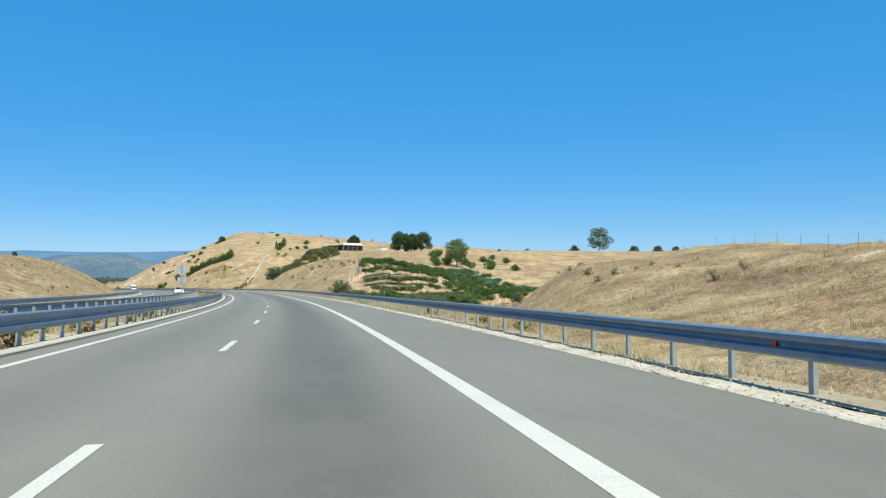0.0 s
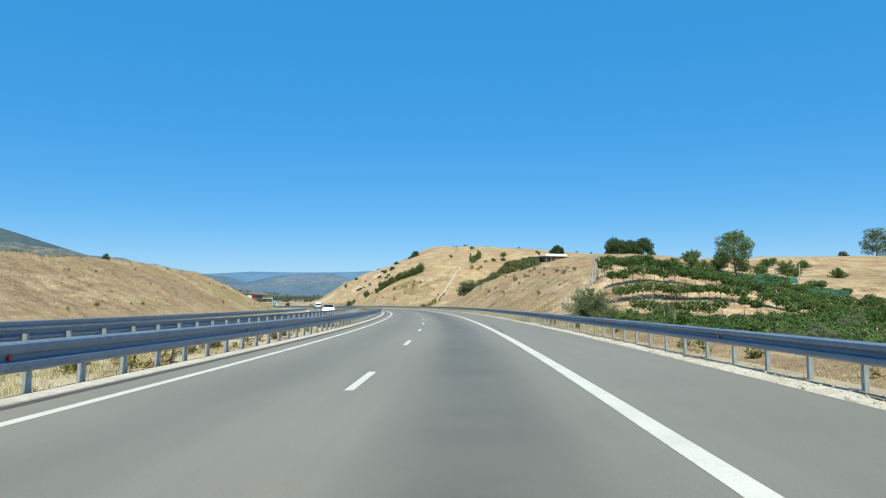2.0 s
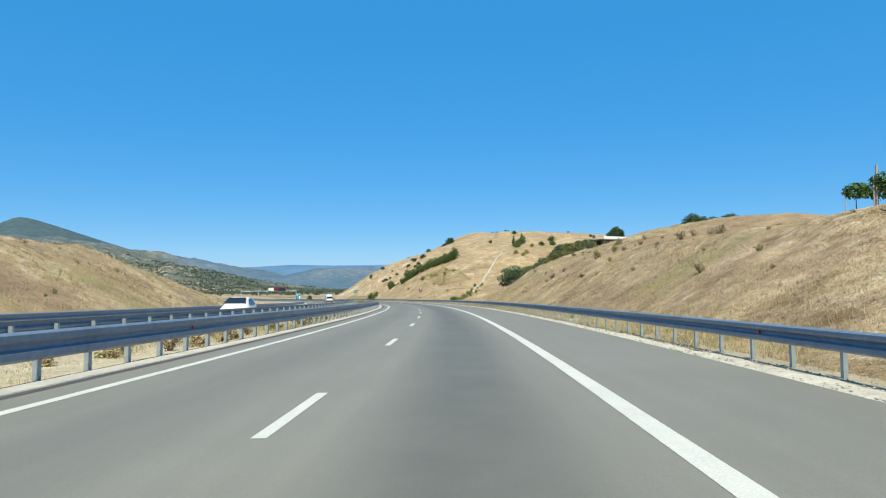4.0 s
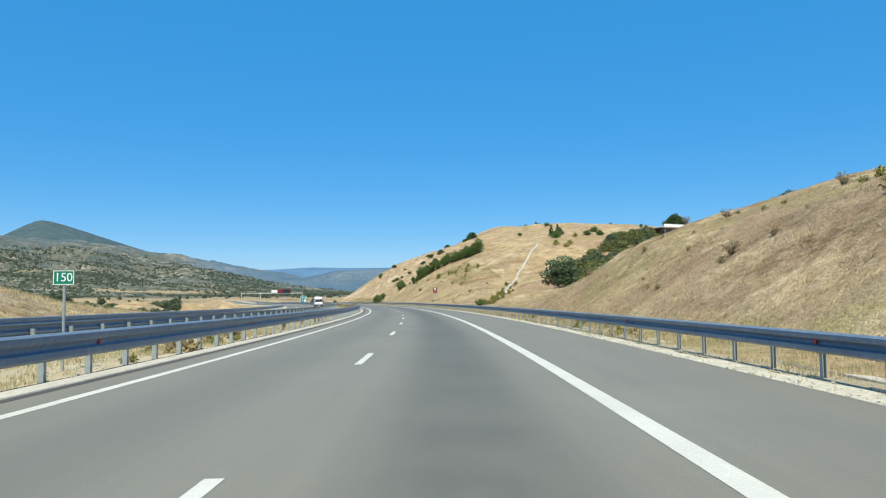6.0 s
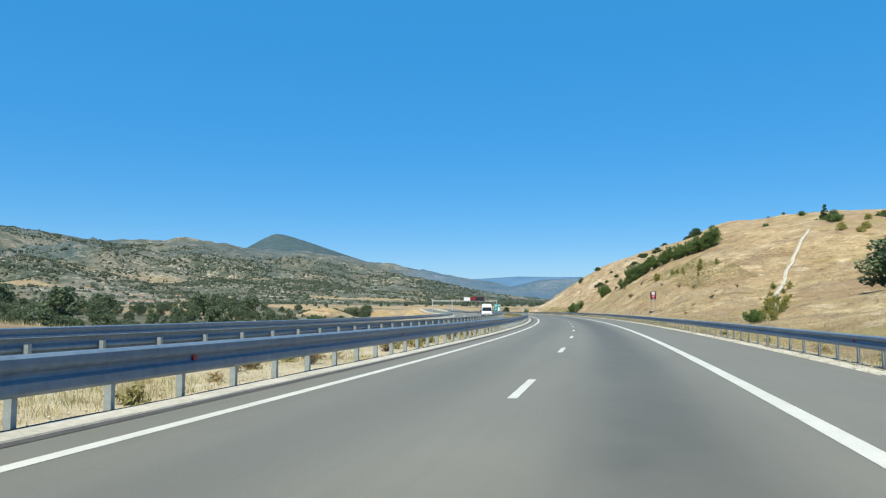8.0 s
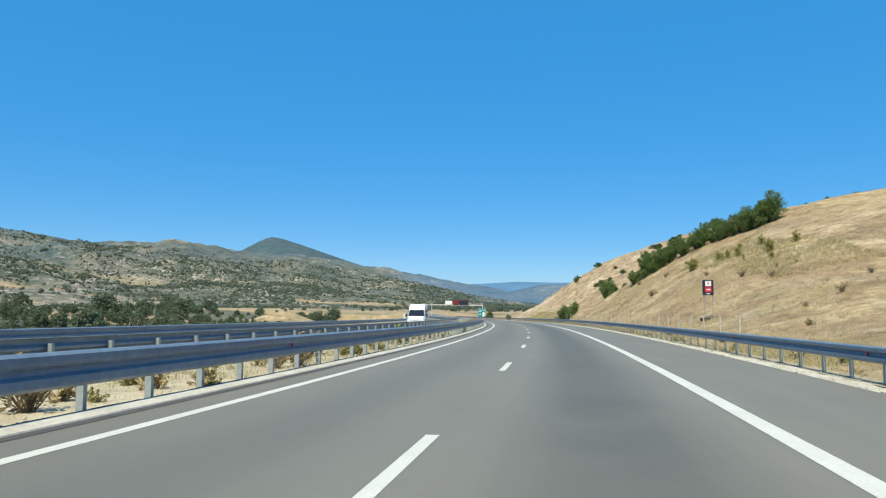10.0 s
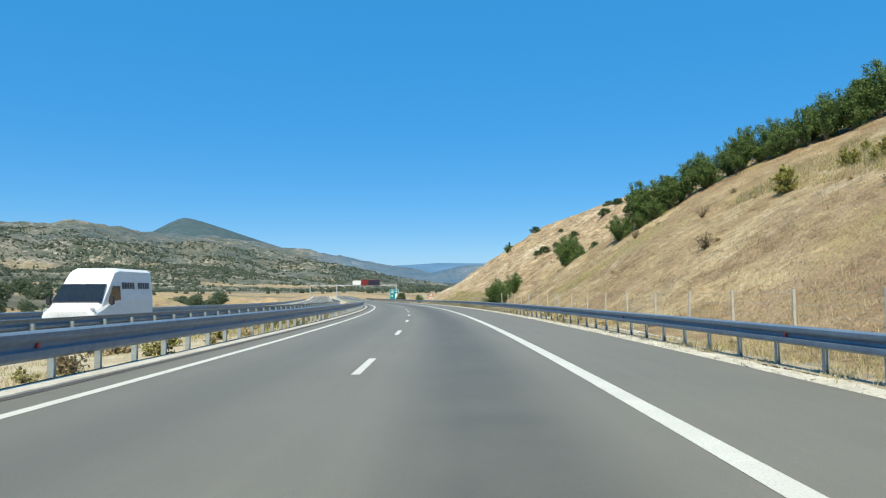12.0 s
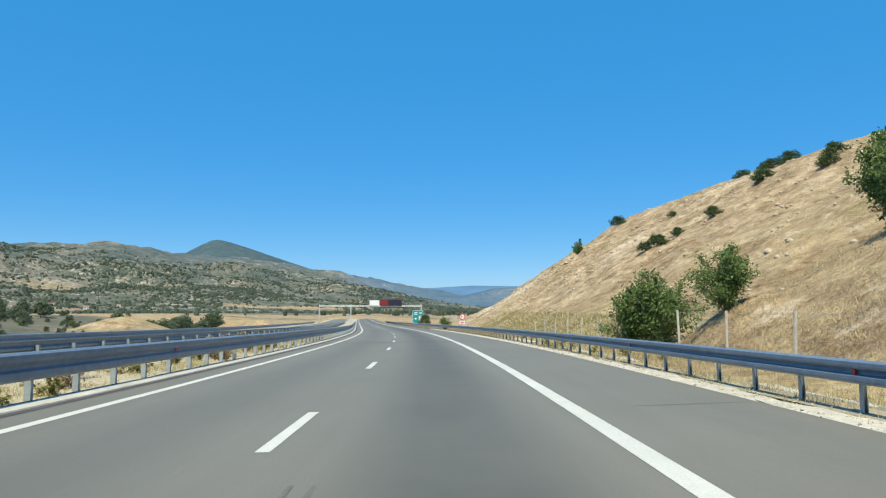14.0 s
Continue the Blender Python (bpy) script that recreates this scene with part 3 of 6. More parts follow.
# ---- the ground: one sheet to the horizon ----
def build_ground():
    s_list = np.concatenate([np.arange(-3000, -400, 200.0), np.arange(-400, -60, 20.0), np.arange(-60, -16, 2.0), np.arange(-16, 440, 0.8), np.arange(440, 560, 1.6), np.arange(560, 800, 5.0),
                             np.arange(800, 2000, 20.0), np.arange(2000, 4700, 30.0)])
    u_near = np.concatenate([-np.arange(62, 22.1, -2.0), [-22.0, -21.7, -10, -4.9, -4.4, 6, 7.5, 8.0, 8.6, 9.2, 9.6, 10.0, 10.4, 11, 12],
                             np.arange(12.6, 46, 0.62), np.arange(46, 120, 3.0), np.arange(120, 260, 10.0), [300, 380, 500, 700, 1000, 1600, 2600]])
    u_far = -np.concatenate([np.arange(66, 120, 5.0), np.arange(120, 700, 20.0), np.arange(700, 3000, 30.0), np.arange(3000, 4700, 60.0)])[::-1]
    u_list = np.concatenate([u_far, u_near])
    ss, uu = np.meshgrid(s_list, u_list, indexing="ij")
    un = np.maximum(uu, -120)
    pos = PV(ss, un, 0.0)
    over = np.minimum(uu + 120, 0)
    side = radians(115)
    x = pos[..., 0] + math.sin(side) * over
    y = pos[..., 1] - math.cos(side) * over
    z = land(ss, uu, x, y)
    ns, nu = ss.shape
    verts = np.stack([x, y, z], -1).reshape(-1, 3)
    idx = np.arange(ns * nu).reshape(ns, nu)
    quads = np.stack([idx[:-1, :-1], idx[:-1, 1:], idx[1:, 1:], idx[1:, :-1]], -1).reshape(-1, 4)
    me = bpy.data.meshes.new("ground")
    me.vertices.add(len(verts))
    me.vertices.foreach_set("co", verts.astype(np.float32).ravel())
    me.loops.add(quads.size)
    me.loops.foreach_set("vertex_index", quads[:, ::-1].astype(np.int32).ravel())
    me.polygons.add(len(quads))
    me.polygons.foreach_set("loop_start", np.arange(0, quads.size, 4, dtype=np.int32))
    me.polygons.foreach_set("use_smooth", np.ones(len(quads), dtype=bool))
    me.update(calc_edges=True)
    me.validate()
    # land cover: bare earth, scrub, painted distance haze, high woods
    dx, dy = x - EYE[0], y - EYE[1]
    r = np.hypot(dx, dy)
    near_n = uneven(x, y, 15, 3, 31)
    bare = smooth((near_n - 0.42) / 0.4) * 0.6 * (uu > 13) * (uu < 120)
    bare = np.maximum(bare, smooth(1.2 - np.hypot((ss - 470) / 26, (uu - 21) / 13)) * 0.95)
    bare = np.maximum(bare, smooth(1.3 - np.hypot((ss - 440) / 46, (uu - 38) / 28)) * (0.66 + 0.2 * near_n))
    bare = np.maximum(bare, smooth(1.2 - np.hypot((ss - 385) / 20, (uu - 40) / 7)) * 0.6)
    bare = np.maximum(bare, smooth(1.3 - np.hypot((ss - 325) / 6, (uu - 30) / 6)) * 0.85)
    bare = np.maximum(bare, smooth(1.2 - np.hypot((ss - 85) / 40, (uu + 33) / 8)) * (0.6 + 0.3 * near_n))
    bare = np.maximum(bare, smooth(1.3 - np.hypot((ss - 108) / 7, (uu - 17) / 8)) * 0.7)
    bare = np.maximum(bare, smooth(1.25 - np.hypot((ss - 107) / 13, (uu - 33) / 16)) * 0.6)
    bare = np.maximum(bare, smooth(1.2 - np.abs(uu - 23 - 0.40 * (ss - 44)) / 5) * (ss < 86) * (ss > 24) * (uu > 13) * (0.25 + 0.3 * near_n))
    bare = np.maximum(bare, smooth(1.3 - np.hypot((ss - 172) / 9, (uu - 16) / 4)) * 0.55)
    bare = np.maximum(bare, smooth(1.2 - np.hypot((ss - 326) / 9, (uu - 29) / 4)) * (0.8 + 0.4 * near_n))
    bare = np.maximum(bare, smooth(1.3 - np.hypot((ss - 338) / 7, (uu - 46) / 4)) * 0.7)
    bare = np.maximum(bare, smooth((ss - 81) / 5) * smooth((132 - ss) / 5) * smooth((uu - 15) / 4) * smooth((60 - uu) / 8) * 0.62)
    bare = np.maximum(bare, smooth(1.2 - np.hypot((ss - 62) / 34, (uu + 31) / 6)) * (0.75 + 0.4 * near_n))
    bare = np.where((uu < 8.2) & (uu > -22), 0.35, bare)
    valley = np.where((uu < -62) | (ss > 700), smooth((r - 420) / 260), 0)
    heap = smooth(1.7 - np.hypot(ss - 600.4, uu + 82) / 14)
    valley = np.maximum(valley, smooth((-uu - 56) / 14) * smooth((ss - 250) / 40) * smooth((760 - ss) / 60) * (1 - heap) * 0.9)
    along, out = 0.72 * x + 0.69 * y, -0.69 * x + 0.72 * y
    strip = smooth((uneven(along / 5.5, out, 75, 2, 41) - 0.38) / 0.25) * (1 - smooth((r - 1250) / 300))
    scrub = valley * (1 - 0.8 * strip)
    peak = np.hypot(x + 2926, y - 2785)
    # share of haze blue in the colour: grows with distance, also on the outlying hill
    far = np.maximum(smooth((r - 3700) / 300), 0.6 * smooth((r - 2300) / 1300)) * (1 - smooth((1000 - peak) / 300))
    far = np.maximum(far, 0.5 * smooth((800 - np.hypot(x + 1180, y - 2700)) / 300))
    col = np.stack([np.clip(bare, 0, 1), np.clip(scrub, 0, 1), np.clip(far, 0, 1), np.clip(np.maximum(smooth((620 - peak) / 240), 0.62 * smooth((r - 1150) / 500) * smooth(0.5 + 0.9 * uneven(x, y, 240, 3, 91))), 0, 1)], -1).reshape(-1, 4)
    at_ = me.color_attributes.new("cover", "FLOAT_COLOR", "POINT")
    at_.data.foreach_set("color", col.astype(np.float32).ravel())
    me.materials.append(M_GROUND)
    tagged(new("ground", me), "rolling ground of dry yellow grass rising to scrubby mountains", "ground", kind="structure")


build_ground()


# ---- road surface, edges and paint ----
def ribbon(name, s0, s1, step, us, mat, zs=None, uv=False, label="", category="", kind="structure", parent=None, ragged=0.0):
    """A strip along the road: cross-section us (metres right) at heights zs over the crossfall."""
    st = np.arange(s0, s1 + step * 0.5, step)
    zs = zs if zs is not None else [0.0] * len(us)
    verts, faces, k = [], [], len(us)
    for s in st:
        for j, (u, z) in enumerate(zip(us, zs)):
            if ragged and j:
                u = u + ragged * (math.sin(s * 1.7) + math.sin(s * 4.3 + 1) + math.sin(s * 0.61 + 2)) / 3
            verts.append(P(s, u, z + CROSS * u))
    for i in range(len(st) - 1):
        for j in range(k - 1):
            a = i * k + j
            faces.append((a, a + 1, a + k + 1, a + k))
    ob = mesh_object(name, verts, faces, mat, parent)
    if uv:
        lay = ob.data.uv_layers.new(name="road")
        for lp in ob.data.loops:
            i, j = divmod(lp.vertex_index, k)
            lay.data[lp.index].uv = (st[i], us[j])
    return tagged(ob, label, category, kind=kind if not parent else "")


ROAD0, ROAD1 = -80, 900
ribbon("road_near", ROAD0, ROAD1, 4, [-4.36, -4.35, -2, 0, 1.9, 3.8, 6.5, 6.51], M_ASPH, [-0.14, 0, 0, 0, 0, 0, 0, -0.14], True,
       "grey worn asphalt carriageway with a darker lane centre", "road")
ribbon("road_far", ROAD0, ROAD1, 4, [-20.31, -20.3, -17, -14, -12, -9.61, -9.6], M_ASPH, [-0.14, 0, 0, 0, 0, 0, -0.14], True,
       "grey asphalt carriageway of the opposite direction", "road")
ribbon("verge_right", ROAD0, 460, 0.4, [6.5, 6.62, 6.9, 7.02], M_GRAVEL, [-0.02, 0.014, 0.018, -0.03], label="pale gravel edge beside the shoulder", category="verge", ragged=0.13)
ribbon("verge_grass_strip", ROAD0, ROAD1, 3, [6.96, 7.3, 7.6, 7.78], M_DUST, [0.006, 0.012, 0.0, -0.2], label="dusty dry grass strip under the guard rail", category="verge")
ribbon("verge_median", ROAD0, ROAD1, 0.8, [-4.95, -4.9, -4.46, -4.44, -4.42], M_CONC, [-0.1, 0.025, 0.02, -0.02, -0.1], label="pale concrete edge strip beside the inner lane", category="verge", ragged=0.02)
ribbon("median_strip", ROAD0, ROAD1, 3, [-9.62, -9.1, -7, -4.94], M_SAND, [-0.05, -0.02, -0.06, -0.01], label="dusty strip of earth between the carriageways", category="median")
ribbon("edge_gap", ROAD0, 460, 0.5, [-5.03, -4.99, -4.925], M_EDGE, [-0.05, 0.018, 0.030], label="dark crumbled gap behind the concrete edge strip", category="joint", ragged=0.05)
ribbon("verge_left", ROAD0, ROAD1, 3, [-22.3, -21.8, -20.3], M_GRAVEL, [-0.35, 0.01, -0.005], label="gravel verge beside the opposite carriageway", category="verge")
ribbon("edge_joint", ROAD0, ROAD1, 4, [-4.47, -4.40, -4.22], M_EDGE, [-0.01, 0.010, 0.006], label="dark dirty joint along the asphalt edge", category="joint")
for nm, u, w in (("line_right", 3.642, 0.25), ("line_left", -3.465, 0.2), ("line_far_inner", -10.5, 0.17), ("line_far_outer", -17.7, 0.2)):
    ribbon(nm, ROAD0, ROAD1, 4, [u - w / 2, u + w / 2], M_LINE, [0.004, 0.004], label="solid white painted edge line", category="road marking")


def lane_dashes():
    for base, u, grp in ((-10.581, 0.0, "lane dashes"), (-8.0, -14.0, "far lane dashes")):
        for k in range(-5, 58):
            s = base + 12 * k
            if s < ROAD0 or s > 680:
                continue
            ob = ribbon("lane_dash", s, s + 3, 1.5, [u - 0.075, u + 0.075], M_LINE, [0.004, 0.004], label="white painted lane dash on the asphalt", category="road marking")
            tagged(ob, group=grp)


lane_dashes()


# ---- guard rails ----
def w_profile(z0, z1):
    """Front of a two-wave beam: (out towards the traffic, height)."""
    h = z1 - z0
    front = [(-0.012, 0.03), (0.006, 0.0), (0.030, 0.02), (0.078, 0.10), (0.082, 0.18), (0.080, 0.33), (0.014, 0.42), (0.008, 0.49), (0.014, 0.56), (0.074, 0.69),
             (0.082, 0.77), (0.080, 0.91), (0.036, 0.975), (0.000, 1.0), (-0.022, 0.985)]
    return [(a, z0 + b * h) for a, b in front]


def make_post(height, w=0.064):
    """A folded steel channel post with open back."""
    bm = bmesh.new()
    box(bm, (w, 0.006, height), (0, -0.037, height / 2))
    for side in (-1, 1):
        box(bm, (0.006, 0.07, height), (side * (w / 2 - 0.003), 0, height / 2))
        box(bm, (0.012, 0.006, height), (side * (w / 2 - 0.006), 0.037, height / 2))
    me = bpy.data.meshes.new("post")
    bm.to_mesh(me)
    bm.free()
    me.materials.append(M_POST)
    return me


def adopt(ob, parent):
    ob.parent = parent
    ob.matrix_parent_inverse = parent.matrix_world.inverted()
    return ob


def guard_rail(u, side, z0, z1, first, last, near0, spacing, label, red_at, post_top=0.0, turned_from=1e9):
    """A run of rail at u; side +1: the beam bulges to the right, -1: to the left. From turned_from on, the posts' open side faces the traffic."""
    rail = thing("guard_rail", at(first, u, CROSS * u), label, "guard rail", "motorway guard rails")
    prof = w_profile(z0, z1)
    k = len(prof)
    for a in np.arange(first, last, 16.0):
        st = np.arange(a, min(a + 16, last) + 0.1, 4.0)
        verts, faces = [], []
        for s in st:
            for d, z in prof:
                verts.append(P(s, u + side * d, z + CROSS * u))
            for d, z in prof:
                verts.append(P(s, u + side * (d - 0.006), z + CROSS * u))
        for i in range(len(st) - 1):
            for j in range(k - 1):
                q = i * 2 * k + j
                faces.append((q, q + 1, q + 2 * k + 1, q + 2 * k))
                q += k
                faces.append((q + 2 * k, q + 2 * k + 1, q + 1, q))
            for q, r in ((0, k), (k - 1, 2 * k - 1)):
                o = i * 2 * k
                faces.append((o + q, o + q + 2 * k, o + r + 2 * k, o + r))
        adopt(mesh_object("beam", verts, faces, M_STEEL), rail)
    me = make_post((post_top or z1 - 0.06) + 0.2, 0.064 if u > 0 else 0.11)
    n_near, rest = 0, []
    for i in range(int((last - first) / spacing)):
        s = first + i * spacing
        lean = 0.8 * math.sin(i * 2.7)
        m = at(s, u - side * 0.075, CROSS * u - 0.2, lean + (180 if s > turned_from else 0))
        if near0 <= s and n_near < 280:
            ob = new("post", me)
            ob.matrix_world = m
            adopt(ob, rail)
            n_near += 1
        else:
            rest.append(m)
    src = [v.co.copy() for v in me.vertices]
    verts, faces = [], []
    for m in rest:
        b = len(verts)
        verts += [m @ v for v in src]
        faces += [tuple(b + i for i in p.vertices) for p in me.polygons]
    if rest:
        tagged(adopt(mesh_object("distant_post", verts, faces, M_POST), rail), kind="stuff")
    bm = bmesh.new()
    box(bm, (0.02, 0.09, 0.085), bevel=0.006)
    red = bpy.data.meshes.new("reflector")
    bm.to_mesh(red)
    bm.free()
    red.materials.append(M_RED)
    for s in red_at:
        ob = new("reflector", red)
        ob.matrix_world = at(s, u + side * 0.035, CROSS * u + (z0 + z1) / 2)
        adopt(ob, rail)
    return rail


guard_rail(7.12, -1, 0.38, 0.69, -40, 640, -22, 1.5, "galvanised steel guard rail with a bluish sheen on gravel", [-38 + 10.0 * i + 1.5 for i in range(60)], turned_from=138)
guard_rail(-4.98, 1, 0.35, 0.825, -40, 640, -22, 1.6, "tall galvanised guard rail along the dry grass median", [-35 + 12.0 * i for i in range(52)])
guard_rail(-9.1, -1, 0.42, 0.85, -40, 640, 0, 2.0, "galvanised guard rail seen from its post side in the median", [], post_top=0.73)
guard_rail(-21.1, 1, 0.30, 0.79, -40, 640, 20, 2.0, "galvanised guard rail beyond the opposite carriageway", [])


# ---- marks on the road ----
def skid(s0, u0, s1, u1, w, twin=0.0):
    verts, faces = [], []
    for off in ([0.0] if not twin else [-twin, twin]):
        n = 12
        b = len(verts)
        for i in range(n + 1):
            t = i / n
            s, u = s0 + (s1 - s0) * t, u0 + (u1 - u0) * t + 0.03 * math.sin(5 * t)
            ww = w * (0.35 + 0.65 * math.sin(math.pi * min(1, 0.12 + t * 0.88)) ** 0.5)
            verts += [P(s, u + off - ww / 2, CROSS * u + 0.004), P(s, u + off + ww / 2, CROSS * u + 0.004)]
        faces += [(b + 2 * i, b + 2 * i + 1, b + 2 * i + 3, b + 2 * i + 2) for i in range(n)]
    tagged(mesh_object("skid_mark", verts, faces, M_SKID), "dark rubber skid mark on the grey asphalt", "skid mark", kind="structure")


skid(352.6, 0.66, 360.0, 0.69, 0.09, 0.09)
skid(69.5, 3.84, 92.0, 4.62, 0.10)
skid(364.6, 4.6, 364.9, 6.3, 0.5)
skid(36.6, 5.0, 36.9, 5.6, 0.3)


def cross_joint(s, w):
    ribbon("pavement_joint", s, s + w, w, [-4.3, 0, 6.4], M_EDGE, [0.007, 0.007, 0.007], label="dark sealed joint across the carriageway", category="joint")


cross_joint(396.5, 0.22)
cross_joint(447.0, 0.5)
cross_joint(456.0, 0.5)


# ---- lined ditch behind the verge ----
def ditch_run(s0, s1):
    run = thing("lined_ditch", at(s0, 8.4, 0.1), "pale concrete slabs lining a roadside ditch", "ditch")
    bm = bmesh.new()
    box(bm, (0.52, 1.94, 0.07), bevel=0.012)
    slab = bpy.data.meshes.new("slab")
    bm.to_mesh(slab)
    bm.free()
    slab.materials.append(M_CONC)
    i = 0
    s = s0
    while s < s1:
        for u, z, tilt in ((7.92, -0.03, 8), (8.42, -0.08, 0)):
            i += 1
            if math.sin(i * 12.9) > (0.35 if u < 8 else -0.2):  # many slabs lie buried
                continue
            ob = new("slab", slab)
            ob.matrix_world = at(s + 1, u, z + 0.05 + 0.03 * math.sin(i * 3.1), 1.5 * math.sin(i)) @ Matrix.Rotation(radians(tilt + 5 * math.sin(i * 1.9)), 4, "Y")
            adopt(ob, run)
        s += 2.0


ditch_run(118, 218)
ditch_run(312, 412)


def chute(points, width, label):
    """A concrete drain chute laid down a slope: side walls and a stepped floor."""
    ch = thing("drain_chute", at(points[0][0], points[0][1], ground_at(*points[0])), label, "drain")
    n = 26
    pts = []
    for i in range(n + 1):
        t = i / n * (len(points) - 1)
        k = min(int(t), len(points) - 2)
        f = t - k
        s = points[k][0] + (points[k + 1][0] - points[k][0]) * f
        u = points[k][1] + (points[k + 1][1] - points[k][1]) * f
        pts.append(P(s + 0.12 * math.sin(i * 2.3), u + 0.08 * math.sin(i * 1.7), ground_at(s, u) + 0.05 * math.sin(i * 3.1)))
    for i in range(n):
        a, b = pts[i], pts[i + 1]
        d = b - a
        rot = d.to_track_quat("Y", "Z").to_matrix().to_4x4()
        mid = (a + b) / 2
        for nm, size, off in (("floor_slab", (width, d.length * 1.02, 0.12), (0, 0, 0.06)), ("side_slab", (0.07, d.length * 0.97, 0.2), (-width / 2 - 0.035, 0, 0.14)),
                              ("side_slab", (0.07, d.length * 0.97, 0.2), (width / 2 + 0.035, 0, 0.14))):
            bm = bmesh.new()
            box(bm, size, mid + rot @ Vector(off), rot=rot)
            adopt(part(nm, bm, M_CONC, None), ch)


chute([(268, 19.8), (294, 28.1), (315.4, 37.1), (327.8, 44.3), (342.5, 53.1)], 0.42, "white concrete drain chute running down the dry cut slope")


# ---- fences ----
def fence(points, spacing, height, mat, label, wires=3, lean=2.0, thick=0.055):
    """Posts along stations, with plain wires between them."""
    f = thing("fence", at(points[0][0], points[0][1], ground_at(*points[0])), label, "fence")
    pos = []
    for (s0, u0), (s1, u1) in zip(points, points[1:]):
        n = max(1, int(math.hypot(s1 - s0, u1 - u0) / spacing))
        pos += [(s0 + (s1 - s0) * i / n, u0 + (u1 - u0) * i / n) for i in range(n)]
    pos.append(points[-1])
    bm = bmesh.new()
    box(bm, (thick * 2, thick * 2, height), (0, 0, height / 2 - 0.15), bevel=0.012)
    me = bpy.data.meshes.new("fence_post")
    bm.to_mesh(me)
    bm.free()
    me.materials.append(mat)
    tops = []
    for i, (s, u) in enumerate(pos):
        ob = new("fence_post", me)
        ob.matrix_world = at(s, u, ground_at(s, u), 9 * math.sin(i * 4.1)) @ Matrix.Rotation(radians(lean * math.sin(i * 2.3)), 4, "X") @ Matrix.Rotation(radians(lean * math.cos(i * 1.7)), 4, "Y")
        adopt(ob, f)
        tops.append(P(s, u, ground_at(s, u)))
    for w in range(wires):
        z = Vector((0, 0, (height - 0.25) * (w + 1) / wires))
        for a, b in zip(tops, tops[1:]):
            bm = bmesh.new()
            tube(bm, a + z, b + z, 0.003, seg=4)
            adopt(part("wire", bm, M_POST, None), f)


fence([(286.8, 10.8), (316.6, 10.8), (331.6, 10.75), (360, 10.75), (384, 10.9), (412, 11.6)], 3.7, 1.5, M_CONC, "wire fence on pale concrete posts below the cut slope", 4, 1.6, 0.038)
fence([(-6, 37), (20, 38), (50, 40)], 2.7, 1.05, M_WOOD, "wire fence on thin posts along the bank top", 3, 3.0, 0.026)
fence([(101.5, 12.4), (105, 13.6), (108.5, 15.4), (112, 17.6), (118, 20.5)], 1.5, 2.0, M_WOOD, "weathered wire fence climbing the bare spur", 4, 5.0, 0.06)
fence([(112, 17.6), (124, 22), (128, 34), (131, 52)], 3.2, 2.3, M_WOOD, "tall posts of a wire fence above the vines", 3, 2.5, 0.05)
fence([(500, 14), (540, 22), (580, 26)], 4.0, 2.0, M_CONC, "distant wire fence on the dry hillside", 3, 2.0, 0.05)


# ---- plants ----
def leaf_cloud(rng, centres, radii, n, size, flat=0.75, droop=0.2):
    """Leaf blades round clump centres: each a small bent quad of two triangles and a tip."""
    centres, radii = np.array(centres), np.array(radii)
    pick = rng.choice(len(centres), n, p=radii ** 2 / (radii ** 2).sum())
    d = rng.normal(size=(n, 3))
    d /= np.linalg.norm(d, axis=1)[:, None]
    rad = radii[pick] * rng.uniform(0.35, 1.08, n) ** 0.6
    c = centres[pick] + d * rad[:, None] * np.array([1, 1, flat])
    nrm = d + rng.normal(scale=0.7, size=(n, 3)) + np.array([0, 0, 0.35])
    nrm /= np.linalg.norm(nrm, axis=1)[:, None]
    t = np.cross(nrm, rng.normal(size=(n, 3)))
    t /= np.linalg.norm(t, axis=1)[:, None]
    b = np.cross(nrm, t)
    ln = (size * rng.uniform(0.6, 1.4, n))[:, None]
    wd = ln * 0.55
    verts = np.stack([c - t * ln, c + b * wd - nrm * ln * 0.1, c + t * ln * 1.1 - np.array([0, 0, 1]) * ln * droop, c - b * wd - nrm * ln * 0.1], 1).reshape(-1, 3)
    verts[:, 2] = np.maximum(verts[:, 2], 0.02)
    k = np.arange(n) * 4
    return verts, np.stack([k, k + 1, k + 2, k + 3], 1)


